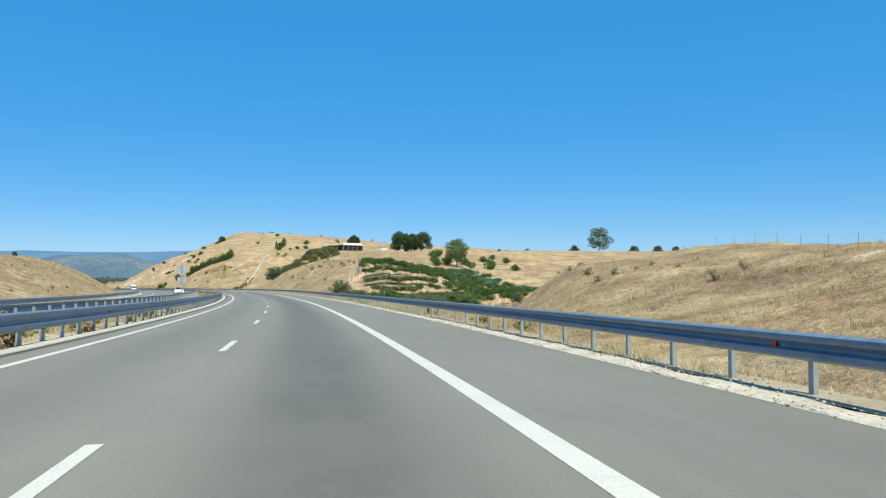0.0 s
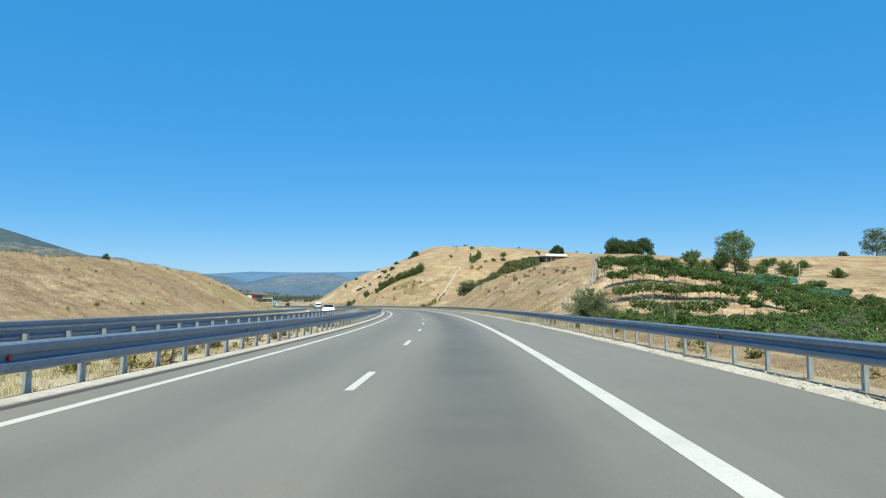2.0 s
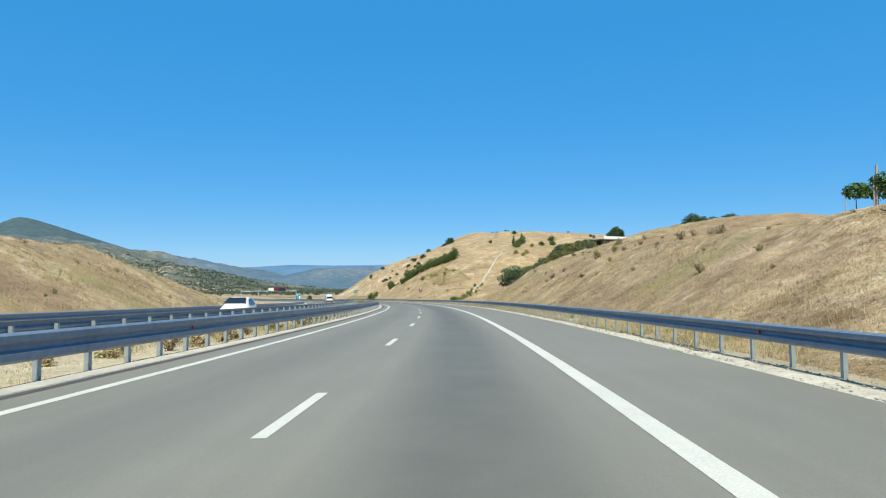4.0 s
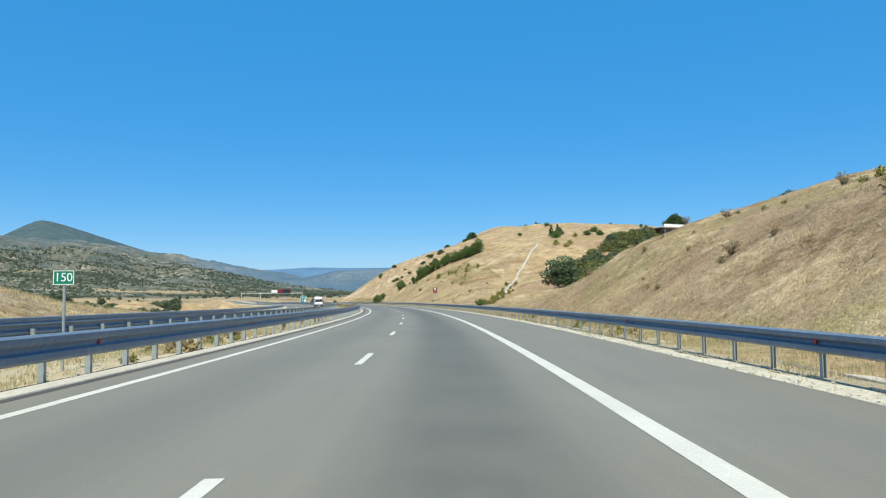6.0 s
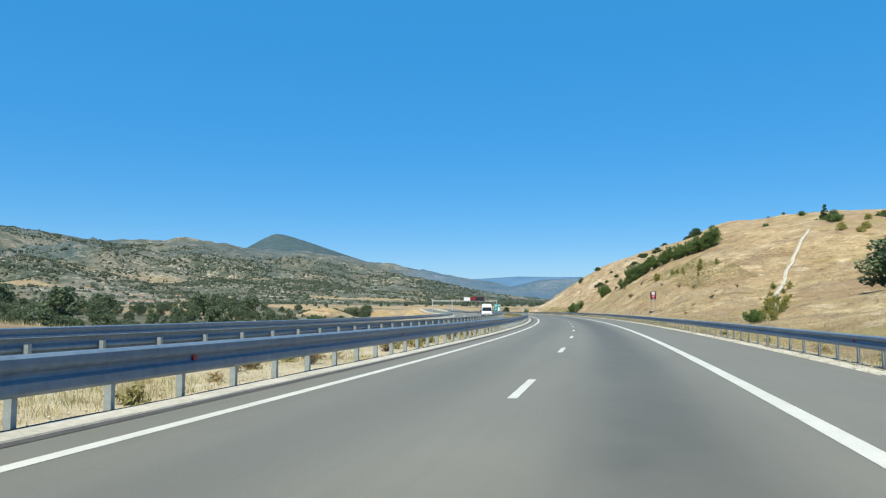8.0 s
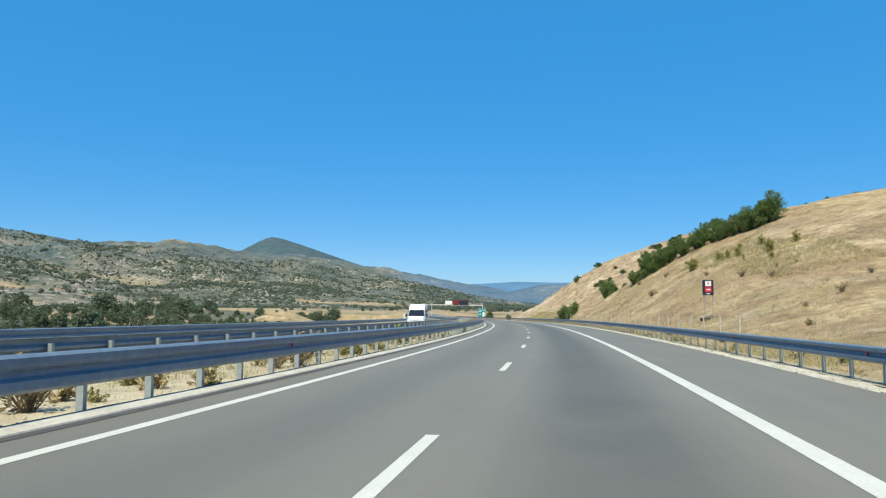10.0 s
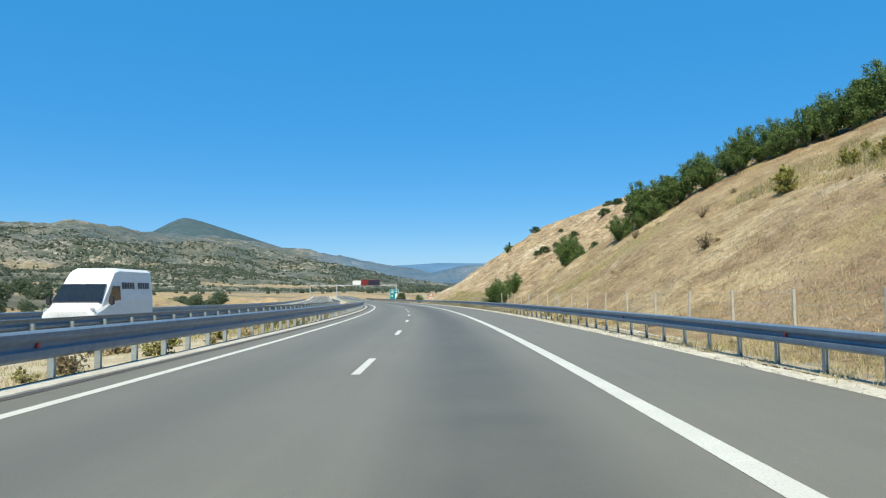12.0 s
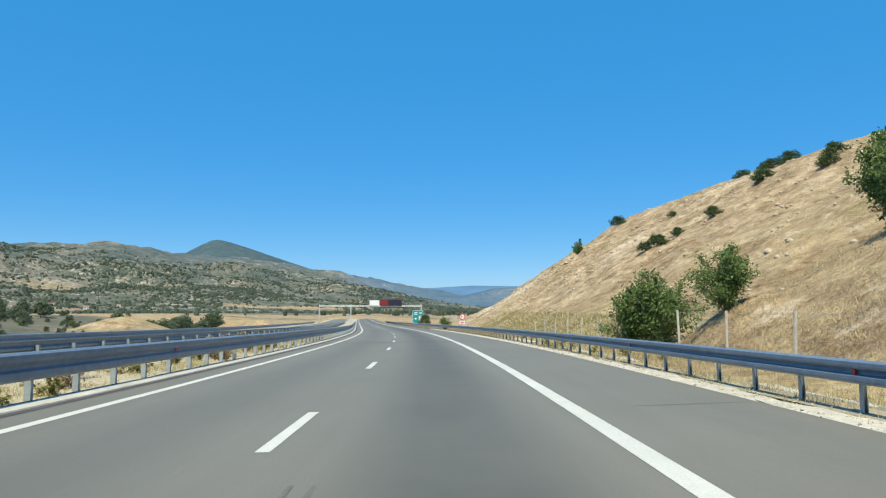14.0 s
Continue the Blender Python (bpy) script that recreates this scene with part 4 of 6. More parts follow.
def shoot_crown(rng, height, width, shoots, n, size, spread, low):
    """Long arching shoots from the base, each feathered with leaves: polylines for the wood, and the leaf mesh."""
    lines = []
    for i in range(shoots):
        a = i * 2.4 + rng.uniform(-0.6, 0.6)
        f = rng.uniform(0, 1) ** 0.55
        r = width / 2 * f * rng.uniform(0.75, 1.15)
        h = height * (low + (1 - low) * (0.30 + 0.70 * rng.uniform(0, 1) ** 0.8) * (1 - 0.5 * f ** 2.5))
        tip = np.array([r * math.cos(a), r * math.sin(a), h * 0.94])
        mid = np.array([tip[0] * 0.45, tip[1] * 0.45, h * 0.86]) + rng.normal(scale=0.07 * width, size=3)
        q = np.linspace(0, 1, 5)[:, None]
        lines.append((1 - q) ** 2 * np.zeros(3) + 2 * q * (1 - q) * mid + q * q * tip)
    ln = np.array([np.linalg.norm(p[-1]) for p in lines])
    pick = rng.choice(shoots, n, p=ln / ln.sum())
    tt = 1 - (1 - low * 0.4) * rng.uniform(0, 0.86, n) ** 1.15
    P4 = np.array(lines)
    k = np.minimum((tt * 4).astype(int), 3)
    f = (tt * 4 - k)[:, None]
    c = P4[pick, k] * (1 - f) + P4[pick, k + 1] * f
    d = rng.normal(size=(n, 3))
    d /= np.linalg.norm(d, axis=1)[:, None]
    c = c + d * (spread * height * rng.uniform(0.1, 1.0, n) * (1.15 - 0.55 * tt))[:, None]
    c[:, 2] -= 0.05 * height * rng.uniform(0, 1, n)
    nrm = d * 0.7 + rng.normal(scale=0.7, size=(n, 3)) + np.array([0, 0, 0.6])
    nrm /= np.linalg.norm(nrm, axis=1)[:, None]
    t = np.cross(nrm, rng.normal(size=(n, 3)))
    t /= np.linalg.norm(t, axis=1)[:, None]
    b = np.cross(nrm, t)
    s = (size * rng.uniform(0.6, 1.5, n))[:, None]
    v = np.stack([c - t * s, c + b * s * 0.5, c + t * s * 1.2 - np.array([0, 0, 1]) * s * 0.35, c - b * s * 0.5], 1).reshape(-1, 3)
    v[:, 2] = np.maximum(v[:, 2], 0.02)
    i4 = np.arange(n) * 4
    return lines, v, np.stack([i4, i4 + 1, i4 + 2, i4 + 3], 1)


def shoot_plant(name, seed, height, width, leaf_mat, leaves, leaf_size, label, category, shoots=24, spread=0.11, low=0.12):
    """A bush or young tree that grows as a sheaf of leafy shoots."""
    rng = np.random.default_rng(seed)
    ob = thing(name, Matrix(), label, category)
    lines, v, f = shoot_crown(rng, height, width, shoots, leaves, leaf_size, spread, low)
    bm = bmesh.new()
    r0 = max(0.012, height * 0.011)
    tube(bm, (0, 0, -0.5), (0, 0, 0.12), r0 * 2.2, r0 * 1.6, 6)
    for p in lines:
        for k in range(4):
            tube(bm, p[k], p[k + 1], r0 * (1 - 0.22 * k), r0 * (0.78 - 0.22 * k) + 0.002, 4)
    part("stem", bm, M_BARK, ob)
    crown = mesh_object("crown", v, f, leaf_mat)
    crown.parent = ob
    return ob


def plant(name, seed, height, width, leaf_mat, leaves, leaf_size, label, category, trunk=0.3, clumps=14, shape="round", bark=M_BARK):
    """A tree or bush of unit kind, standing at the origin, far below the ground until copied."""
    rng = np.random.default_rng(seed)
    ob = thing(name, Matrix(), label, category)
    centres, radii = [], []
    z0 = height * trunk
    for i in range(clumps):
        t = (i + 0.5) / clumps
        z = z0 + (height - z0) * ((0.04 + 0.84 * t) if shape == "low" else (0.12 + 0.80 * t))
        if shape == "round":
            r = width / 2 * math.sin(math.pi * min(1, 0.22 + 0.72 * t)) ** 0.7
        elif shape == "cone":
            r = width / 2 * (1.02 - t) ** 0.9
        elif shape == "tall":
            r = width / 2 * (0.55 + 0.35 * math.sin(6 * t + seed))
        else:
            r = width / 2 * (1.0 - 0.7 * t ** 1.8)
        a = i * 2.4 + rng.uniform(-0.5, 0.5)
        q = r * rng.uniform(0.45, 0.85)
        centres.append((q * math.cos(a), q * math.sin(a), z))
        radii.append(width * rng.uniform(0.13, 0.27) * (0.75 if shape in ("cone", "tall") else 1.0) * min(1.0, (18 / clumps) ** 0.5))
    bm = bmesh.new()
    tr = max(0.04, height * 0.022)
    fork = Vector((rng.uniform(-0.1, 0.1), rng.uniform(-0.1, 0.1), max(0.15, z0 * 0.9)))
    top = Vector((rng.uniform(-0.2, 0.2) * width * 0.3, rng.uniform(-0.2, 0.2) * width * 0.3, height * 0.86))
    tube(bm, (0, 0, -0.5), fork, tr * 1.35, tr, 7)
    tube(bm, fork, fork.lerp(top, 0.5), tr, tr * 0.6, 6)
    tube(bm, fork.lerp(top, 0.5), top, tr * 0.6, tr * 0.2, 5)
    for c in centres[::2]:
        a = fork.lerp(top, min(0.9, max(0.0, (c[2] - fork.z) / max(0.1, top.z - fork.z) * 0.6)))
        tube(bm, a, Vector(c), tr * 0.42, tr * 0.12, 4)
    part("trunk", bm, bark, ob)
    v, f = leaf_cloud(rng, centres, radii, leaves, leaf_size)
    crown = mesh_object("crown", v, f, leaf_mat)
    crown.parent = ob
    return ob


PLANTS = {
    "locust": shoot_plant("locust_tree", 3, 4.8, 3.6, M_LEAF, 6000, 0.078, "green young locust tree with feathery open crown", "tree", 24, 0.15, 0.25),
    "locust_b": shoot_plant("locust_tree", 4, 4.2, 4.2, M_LEAF, 7600, 0.075, "green bushy locust tree on the dry slope", "tree", 34, 0.17, 0.08),
    "oak": plant("oak_tree", 5, 11, 13, M_LEAF_DARK, 9000, 0.27, "dark green broad oak on the hilltop", "tree", 0.08, 34, "round"),
    "walnut": plant("walnut_tree", 6, 9.5, 8.6, M_LEAF, 5200, 0.19, "green spreading walnut tree above the vines", "tree", 0.12, 40, "round"),
    "poplar": plant("lone_tree", 7, 12, 10, M_LEAF_GREY, 4200, 0.23, "grey-green lone tree with a pale trunk in dry grass", "tree", 0.25, 16, "round"),
    "willow": shoot_plant("willow_bush", 8, 3.7, 4.4, M_WILLOW, 15000, 0.055, "silvery green willow bush behind the guard rail", "bush", 64, 0.13, 0.05),
    "bush": plant("bush", 9, 2.6, 3.2, M_LEAF_DARK, 2600, 0.10, "dark green rounded bush on dry grass", "bush", 0.05, 20, "low"),
    "hedge": shoot_plant("hedge_bush", 10, 3.2, 4.8, M_LEAF, 6000, 0.10, "green thicket bush in the dry gully", "bush", 44, 0.18, 0.05),
    "tuft": shoot_plant("weed_tuft", 16, 0.62, 0.8, M_GRASS_G, 520, 0.045, "half-green bushy weed in the dusty median", "weed", 22, 0.12, 0.05),
    "straw": shoot_plant("straw_tuft", 17, 0.58, 0.75, M_GRASS2, 460, 0.05, "bleached bushy weed in dry grass", "weed", 26, 0.10, 0.05),
    "olive": plant("olive_bush", 11, 2.8, 4.2, M_LEAF_YEL, 1100, 0.17, "yellowish green bush beside the thicket", "bush", 0.03, 12, "low"),
    "grey": plant("grey_bush", 12, 3.0, 3.2, M_LEAF_GREY, 2400, 0.11, "grey-green bush on the dry hill", "bush", 0.06, 11, "low"),
    "juniper": plant("juniper", 13, 4.0, 2.2, M_LEAF_DARK, 900, 0.15, "dark upright juniper on the hilltop", "tree", 0.04, 12, "cone"),
    "weed": shoot_plant("tall_weed", 14, 1.35, 1.0, M_LEAF_YEL, 700, 0.055, "yellow-green tall weed on the dry slope", "weed", 20, 0.10, 0.08),
    "dry": shoot_plant("dry_shrub", 15, 1.2, 1.3, M_LEAF_BRN, 420, 0.05, "dry brown shrub on the slope", "shrub", 30, 0.10, 0.08),
    "far_hedge": plant("hedge_bush", 20, 3.2, 4.8, M_VALLEY, 800, 0.24, "green thicket bush in the valley", "bush", 0.03, 12, "low"),
    "far_olive": plant("olive_bush", 21, 2.8, 4.2, M_LEAF_OLIVE, 800, 0.2, "olive green bush in the gully thicket", "bush", 0.03, 12, "low"),
    "far_bush": plant("bush", 22, 2.6, 3.2, M_VALLEY, 520, 0.21, "dark green rounded bush far down the valley", "bush", 0.05, 11, "low"),
    "far_grey": plant("grey_bush", 23, 3.0, 3.4, M_LEAF_GREY, 520, 0.22, "grey-green bush among the valley trees", "bush", 0.05, 11, "low"),
    "far_oak": plant("oak_tree", 24, 11, 13, M_VALLEY, 1300, 0.52, "dark green broad valley tree", "tree", 0.05, 18, "round"),
    "far_walnut": plant("walnut_tree", 25, 9.5, 8.6, M_VALLEY, 1300, 0.42, "green spreading tree in the valley belt", "tree", 0.06, 16, "round"),
}
USED = set()


def put(kind, s, u, k=1.0, turn=0.0, sink=0.08, wide=1.0):
    m = at(s, u, ground_at(s, u) - sink * k, turn) @ Matrix.Diagonal((k * wide, k * wide, k, 1))
    if kind not in USED:
        USED.add(kind)
        PLANTS[kind].matrix_world = m
        return PLANTS[kind]
    keep = PLANTS[kind].scale.copy()
    PLANTS[kind].scale = (1, 1, 1)
    ob = copy_thing(PLANTS[kind], m)
    PLANTS[kind].scale = keep
    return ob


rnd = random.Random(7)
# thicket of young locusts up the edge of the second cut
ROW = [(368, 20.5), (366, 24), (363, 29), (360, 33), (356.5, 37)]
for i in range(30):
    t = i / 29 * (len(ROW) - 1)
    k = min(int(t), len(ROW) - 2)
    s, u = ROW[k][0] + (ROW[k + 1][0] - ROW[k][0]) * (t - k), ROW[k][1] + (ROW[k + 1][1] - ROW[k][1]) * (t - k)
    put(("locust_b", "locust", "locust_b")[i % 3], s + rnd.uniform(-1.0, 1.0), u + rnd.uniform(-0.6, 1.6), 0.6 + 0.06 * t + rnd.uniform(-0.2, 0.22), rnd.uniform(0, 360))
put("locust", 356.5, 38.5, 1.15, 40)
put("locust", 367.6, 22.4, 0.98, 75)
put("locust_b", 366.4, 24.2, 0.92, 140)
put("locust_b", 377.3, 17.5, 0.9, 10)
put("locust", 378.4, 18.4, 0.8, 60)
put("locust_b", 378.6, 19.4, 0.5, 100)
put("locust_b", 383.3, 11.2, 0.88, 60)
put("locust_b", 384.6, 10.6, 0.7, 150)
put("locust_b", 378.6, 12.0, 0.62, 200)
put("locust", 384.6, 12.0, 0.6, 130)
put("bush", 379.5, 21.5, 0.5, 80)
put("willow", 84.7, 10.9, 0.74, 0, wide=1.15)
put("willow", 100.5, 21.5, 0.62, 70)
put("willow", 99.0, 25.0, 0.5, 170)
put("walnut", 147, 51.6, 0.74, 20)
put("hedge", 149.5, 50.0, 0.7, 20)
put("hedge", 145, 54.5, 0.65, 120)
for s, u, k in ((168, 55, 0.75), (164, 52, 0.7), (162, 66, 0.6), (172, 74, 0.5), (154, 57, 0.7), (146, 46, 0.7), (150, 62, 0.8), (158, 50, 0.6), (142, 58, 0.7), (140, 64, 0.6), (166, 60, 0.8), (176, 66, 0.6), (160, 72, 0.6)):
    put("hedge", s, u, k, rnd.uniform(0, 360))
put("oak", 303.1, 106.9, 0.92, 0)
put("oak", 304.1, 118.8, 0.88, 120)
put("oak", 303.4, 112.8, 0.78, 210)
put("oak", 367.7, 115.8, 0.66, 60)
put("poplar", 297, 232, 1.32, 0)
put("bush", 330, 212, 1.7, 30)
put("bush", 294, 210, 2.0, 90)
for s, u, k in ((280, 238, 2.0), (270, 243, 1.9), (262, 246, 1.5), (240, 250, 1.7), (228, 255, 1.3), (300, 222, 1.0), (352, 216, 1.0), (360, 226, 1.1), (372, 232, 1.0)):
    put("bush", s, u, k, rnd.uniform(0, 360))
# gully between the two cuts
put("grey", 273, 33.0, 2.0, 0, wide=1.4)
put("grey", 273.5, 34.5, 1.4, 140, wide=1.2)
for i in range(160):
    t, w = rnd.uniform(0, 1), rnd.uniform(0, 1) ** 0.8
    s, u = 266 + 46 * t + w * 40, 33.5 + 46 * t + w * 13
    k = 0.88 - 0.12 * t + rnd.uniform(-0.25, 0.22)
    put(("far_hedge", "far_olive", "far_olive", "far_olive", "far_olive")[i % 5], s, u, k, rnd.uniform(0, 360), wide=1.15)
# green weeds at the foot of the chute
for i in range(54):
    t = rnd.uniform(0, 1)
    put(("weed", "weed", "tuft")[i % 3], 256 + 46 * t + rnd.uniform(-1, 1), 15.0 + 16.5 * t + rnd.uniform(-1.3, 1.3), rnd.uniform(0.4, 0.95), rnd.uniform(0, 360), wide=1.3)
put("hedge", 254.5, 14.2, 0.42, 0)
put("juniper", 357.7, 63.7, 1.0, 0)
for s, u, k in ((352, 62, 0.6), (348, 61.2, 0.55), (355, 65, 0.5), (360, 66, 0.45)):
    put("hedge", s, u, k, rnd.uniform(0, 360), wide=1.3)
for s, u, k in ((334, 55, 0.55), (329, 56, 0.45), (331, 58, 0.5), (345, 66, 0.45)):
    put("olive", s, u, k, rnd.uniform(0, 360))
# hill bushes and skyline
put("grey", 370, 72, 0.95, 0)
put("grey", 380, 78, 0.7, 50)
put("juniper", 406, 90, 1.0, 0)
for s, u, k in ((402, 88, 0.8), (410, 93, 0.7), (399, 84, 0.7), (392, 98, 0.9), (420, 80, 0.55), (352, 78, 0.7), (345, 70, 0.6), (440, 104, 0.7)):
    put("hedge", s, u, k, rnd.uniform(0, 360))
for s, u, k in ((505, 94, 1.3), (500, 92, 0.9), (496, 88, 0.8), (491, 84, 0.7), (519.6, 58.8, 0.75), (570, 60, 1.0), (437, 49.9, 0.45), (436, 46.3, 0.4),
                (442.3, 47, 0.5), (439, 51.5, 0.7), (424.2, 38.7, 0.55), (459.5, 36.1, 0.6), (425.9, 30, 0.35), (426.4, 28, 0.5), (427.4, 27, 0.4),
                (422.6, 32.3, 0.4), (438, 35, 0.3), (414, 38.9, 0.5), (416, 41, 0.5), (486, 60, 0.6), (480, 70, 0.8), (470, 33, 0.4), (431, 44, 0.5)):
    put("bush", s, u, k, rnd.uniform(0, 360), wide=1.5)
put("juniper", 457.6, 29.3, 0.55, 0)
put("locust", 456.8, 28.6, 0.5, 60)
for i in range(26):
    put(("far_bush", "far_grey", "far_bush")[i % 3], 330 + rnd.uniform(0, 190), 112 + rnd.uniform(0, 70), rnd.uniform(0.3, 0.6), rnd.uniform(0, 360))
put("locust_b", 460, 8.9, 0.52, 30)
put("bush", 545, 14, 1.1, 30)
# weeds and dry shrubs on the slopes
put("weed", 342, 22.4, 1.3, 0)
for s, u, k in ((342.5, 22.3, 1.5), (343.3, 22.9, 1.1), (337.8, 25.3, 1.0), (339.5, 24.7, 0.9), (336.0, 25.9, 1.1), (330.6, 27.5, 1.4), (331.5, 28.0, 1.1), (333, 31.5, 1.2), (341.0, 25.2, 1.0), (342.8, 31.3, 1.2), (345.5, 29.5, 1.0)):
    put("weed", s, u, k, rnd.uniform(0, 360), wide=1.1)
for i in range(110):
    s = rnd.choice([rnd.uniform(10, 60), rnd.uniform(118, 215), rnd.uniform(118, 215), rnd.uniform(290, 378)])
    u = rnd.uniform(14, 30)
    put(rnd.choice(("dry", "straw", "straw", "tuft")), s, u, rnd.uniform(0.5, 1.1), rnd.uniform(0, 360))
for s, u, k in ((172, 21, 0.9), (170, 22.5, 0.7), (180, 26, 0.6)):
    put("weed", s, u, k, rnd.uniform(0, 360), wide=1.4)
for i in range(6):
    put("weed", 322 + 3.2 * i + rnd.uniform(-1, 1), 25.5 + rnd.uniform(-1, 1.5), rnd.uniform(0.45, 0.8), rnd.uniform(0, 360))
for s, u, k in ((74, 33, 0.6), (76, 44, 0.8), (88, 62, 0.8), (98, 78, 0.9), (82, 52, 0.9), (92, 70, 0.9)):
    put("grey", s, u, k, rnd.uniform(0, 360))
put("hedge", 76, 43, 0.45, 20)
put("hedge", 78, 46, 0.4, 80)
put("locust", 105.4, 46.0, 0.45, 0)
put("locust", 102.1, 49.0, 0.5, 70)
# bushes on the inner bank
for i in range(60):
    put(rnd.choice(("tuft", "straw", "tuft")), rnd.uniform(60, 225), rnd.uniform(-42, -27), rnd.uniform(0.4, 0.9), rnd.uniform(0, 360))
put("bush", 131.4, -40, 0.32, 0)
# tall growth in the median
for s, k in ((12, 0.7), (26, 0.6), (58, 0.7), (84, 0.8), (148.2, 0.95), (149.4, 0.8), (147.0, 0.6), (170, 0.7), (212, 0.6), (248, 0.7), (281, 0.9), (284, 0.8), (306, 0.7), (322, 0.6), (346, 0.6), (369, 0.8), (401, 0.7)):
    put(rnd.choice(("weed", "dry")), s, -5.9 + rnd.uniform(-0.5, 0.3), k, rnd.uniform(0, 360))
for i in range(300):
    put(rnd.choice(("tuft", "straw", "tuft", "straw", "dry")), rnd.uniform(-2, 420), -5.25 - 2.0 * rnd.random() ** 1.6, rnd.uniform(0.5, 1.15), rnd.uniform(0, 360))
# growth behind the outer guard rail
for i in range(120):
    put(rnd.choice(("tuft", "straw", "tuft")), rnd.uniform(2, 420), rnd.uniform(7.5, 10.4), rnd.uniform(0.5, 1.05), rnd.uniform(0, 360))
# green scrub below the vines
for i in range(64):
    s = rnd.uniform(52, 94)
    u = rnd.uniform(14.5, 17 + 0.34 * (s - 44))
    put(rnd.choice(("hedge", "hedge", "willow")), s, u, rnd.uniform(0.36, 0.58), rnd.uniform(0, 360), wide=1.25)
put("hedge", 86, 10.9, 0.36, 30)
put("willow", 88.5, 12.2, 0.5, 200)
for s, u, k in ((90, 14, 0.42), (93, 15, 0.4), (87.5, 14.5, 0.4), (96, 15.5, 0.36), (91, 17, 0.4), (83, 12.5, 0.4), (80, 13.5, 0.35), (78, 16, 0.4), (84, 16.5, 0.42)):
    put(("willow", "hedge")[int(s) % 2], s, u, k, rnd.uniform(0, 360), wide=1.25)
# belt of trees in the valley beside the heaps
for i in range(100):
    if i < 62:
        s, u = rnd.uniform(300, 545), 0.0
        u = rnd.uniform(-140, -88)
    elif i < 78:
        s, u = rnd.uniform(610, 670), rnd.uniform(-84, -58)
    else:
        s, u = rnd.uniform(560, 640), rnd.uniform(-160, -122)
    kind = rnd.choice(("far_oak", "far_hedge", "far_walnut", "far_oak", "far_bush"))
    k = {"far_hedge": rnd.uniform(0.8, 1.3), "far_walnut": rnd.uniform(0.3, 0.5), "far_oak": rnd.uniform(0.25, 0.4), "far_bush": rnd.uniform(0.9, 1.5)}[kind] * (1.0 if i < 62 else 1.15)
    put(kind, s, u, k, rnd.uniform(0, 360))


for i in range(60):
    s, u = rnd.uniform(400, 660), rnd.uniform(-118, -60)
    if 490 < s < 630 and u > -112:
        continue
    put(rnd.choice(("far_bush", "far_hedge", "far_grey")), s, u, rnd.uniform(0.8, 1.5), rnd.uniform(0, 360))


for i in range(26):
    put(rnd.choice(("far_walnut", "far_hedge", "far_oak")), rnd.uniform(606, 680), rnd.uniform(-86, -58), rnd.uniform(0.42, 0.62), rnd.uniform(0, 360), wide=1.2)
for i in range(170):
    s, u = rnd.uniform(290, 720), rnd.uniform(-270, -95)
    put(rnd.choice(("far_olive", "far_hedge", "far_grey", "far_bush", "far_walnut")), s, u, rnd.uniform(0.5, 0.95) * (0.4 if i % 5 == 4 else 1.0), rnd.uniform(0, 360), wide=1.3)
for i in range(70):
    put(rnd.choice(("far_bush", "far_grey", "far_hedge")), rnd.uniform(490, 640), rnd.uniform(-112, -62), rnd.uniform(0.35, 0.65), rnd.uniform(0, 360))
for i in range(64):
    s, u = rnd.uniform(290, 430), rnd.uniform(-104, -58)
    put(rnd.choice(("far_bush", "far_hedge", "far_grey", "far_bush")), s, u, rnd.uniform(0.6, 1.05), rnd.uniform(0, 360))


# ---- vineyard ----
M_VINE = varied("vine_leaves", (0.036, 0.078, 0.022), (0.098, 0.170, 0.044))


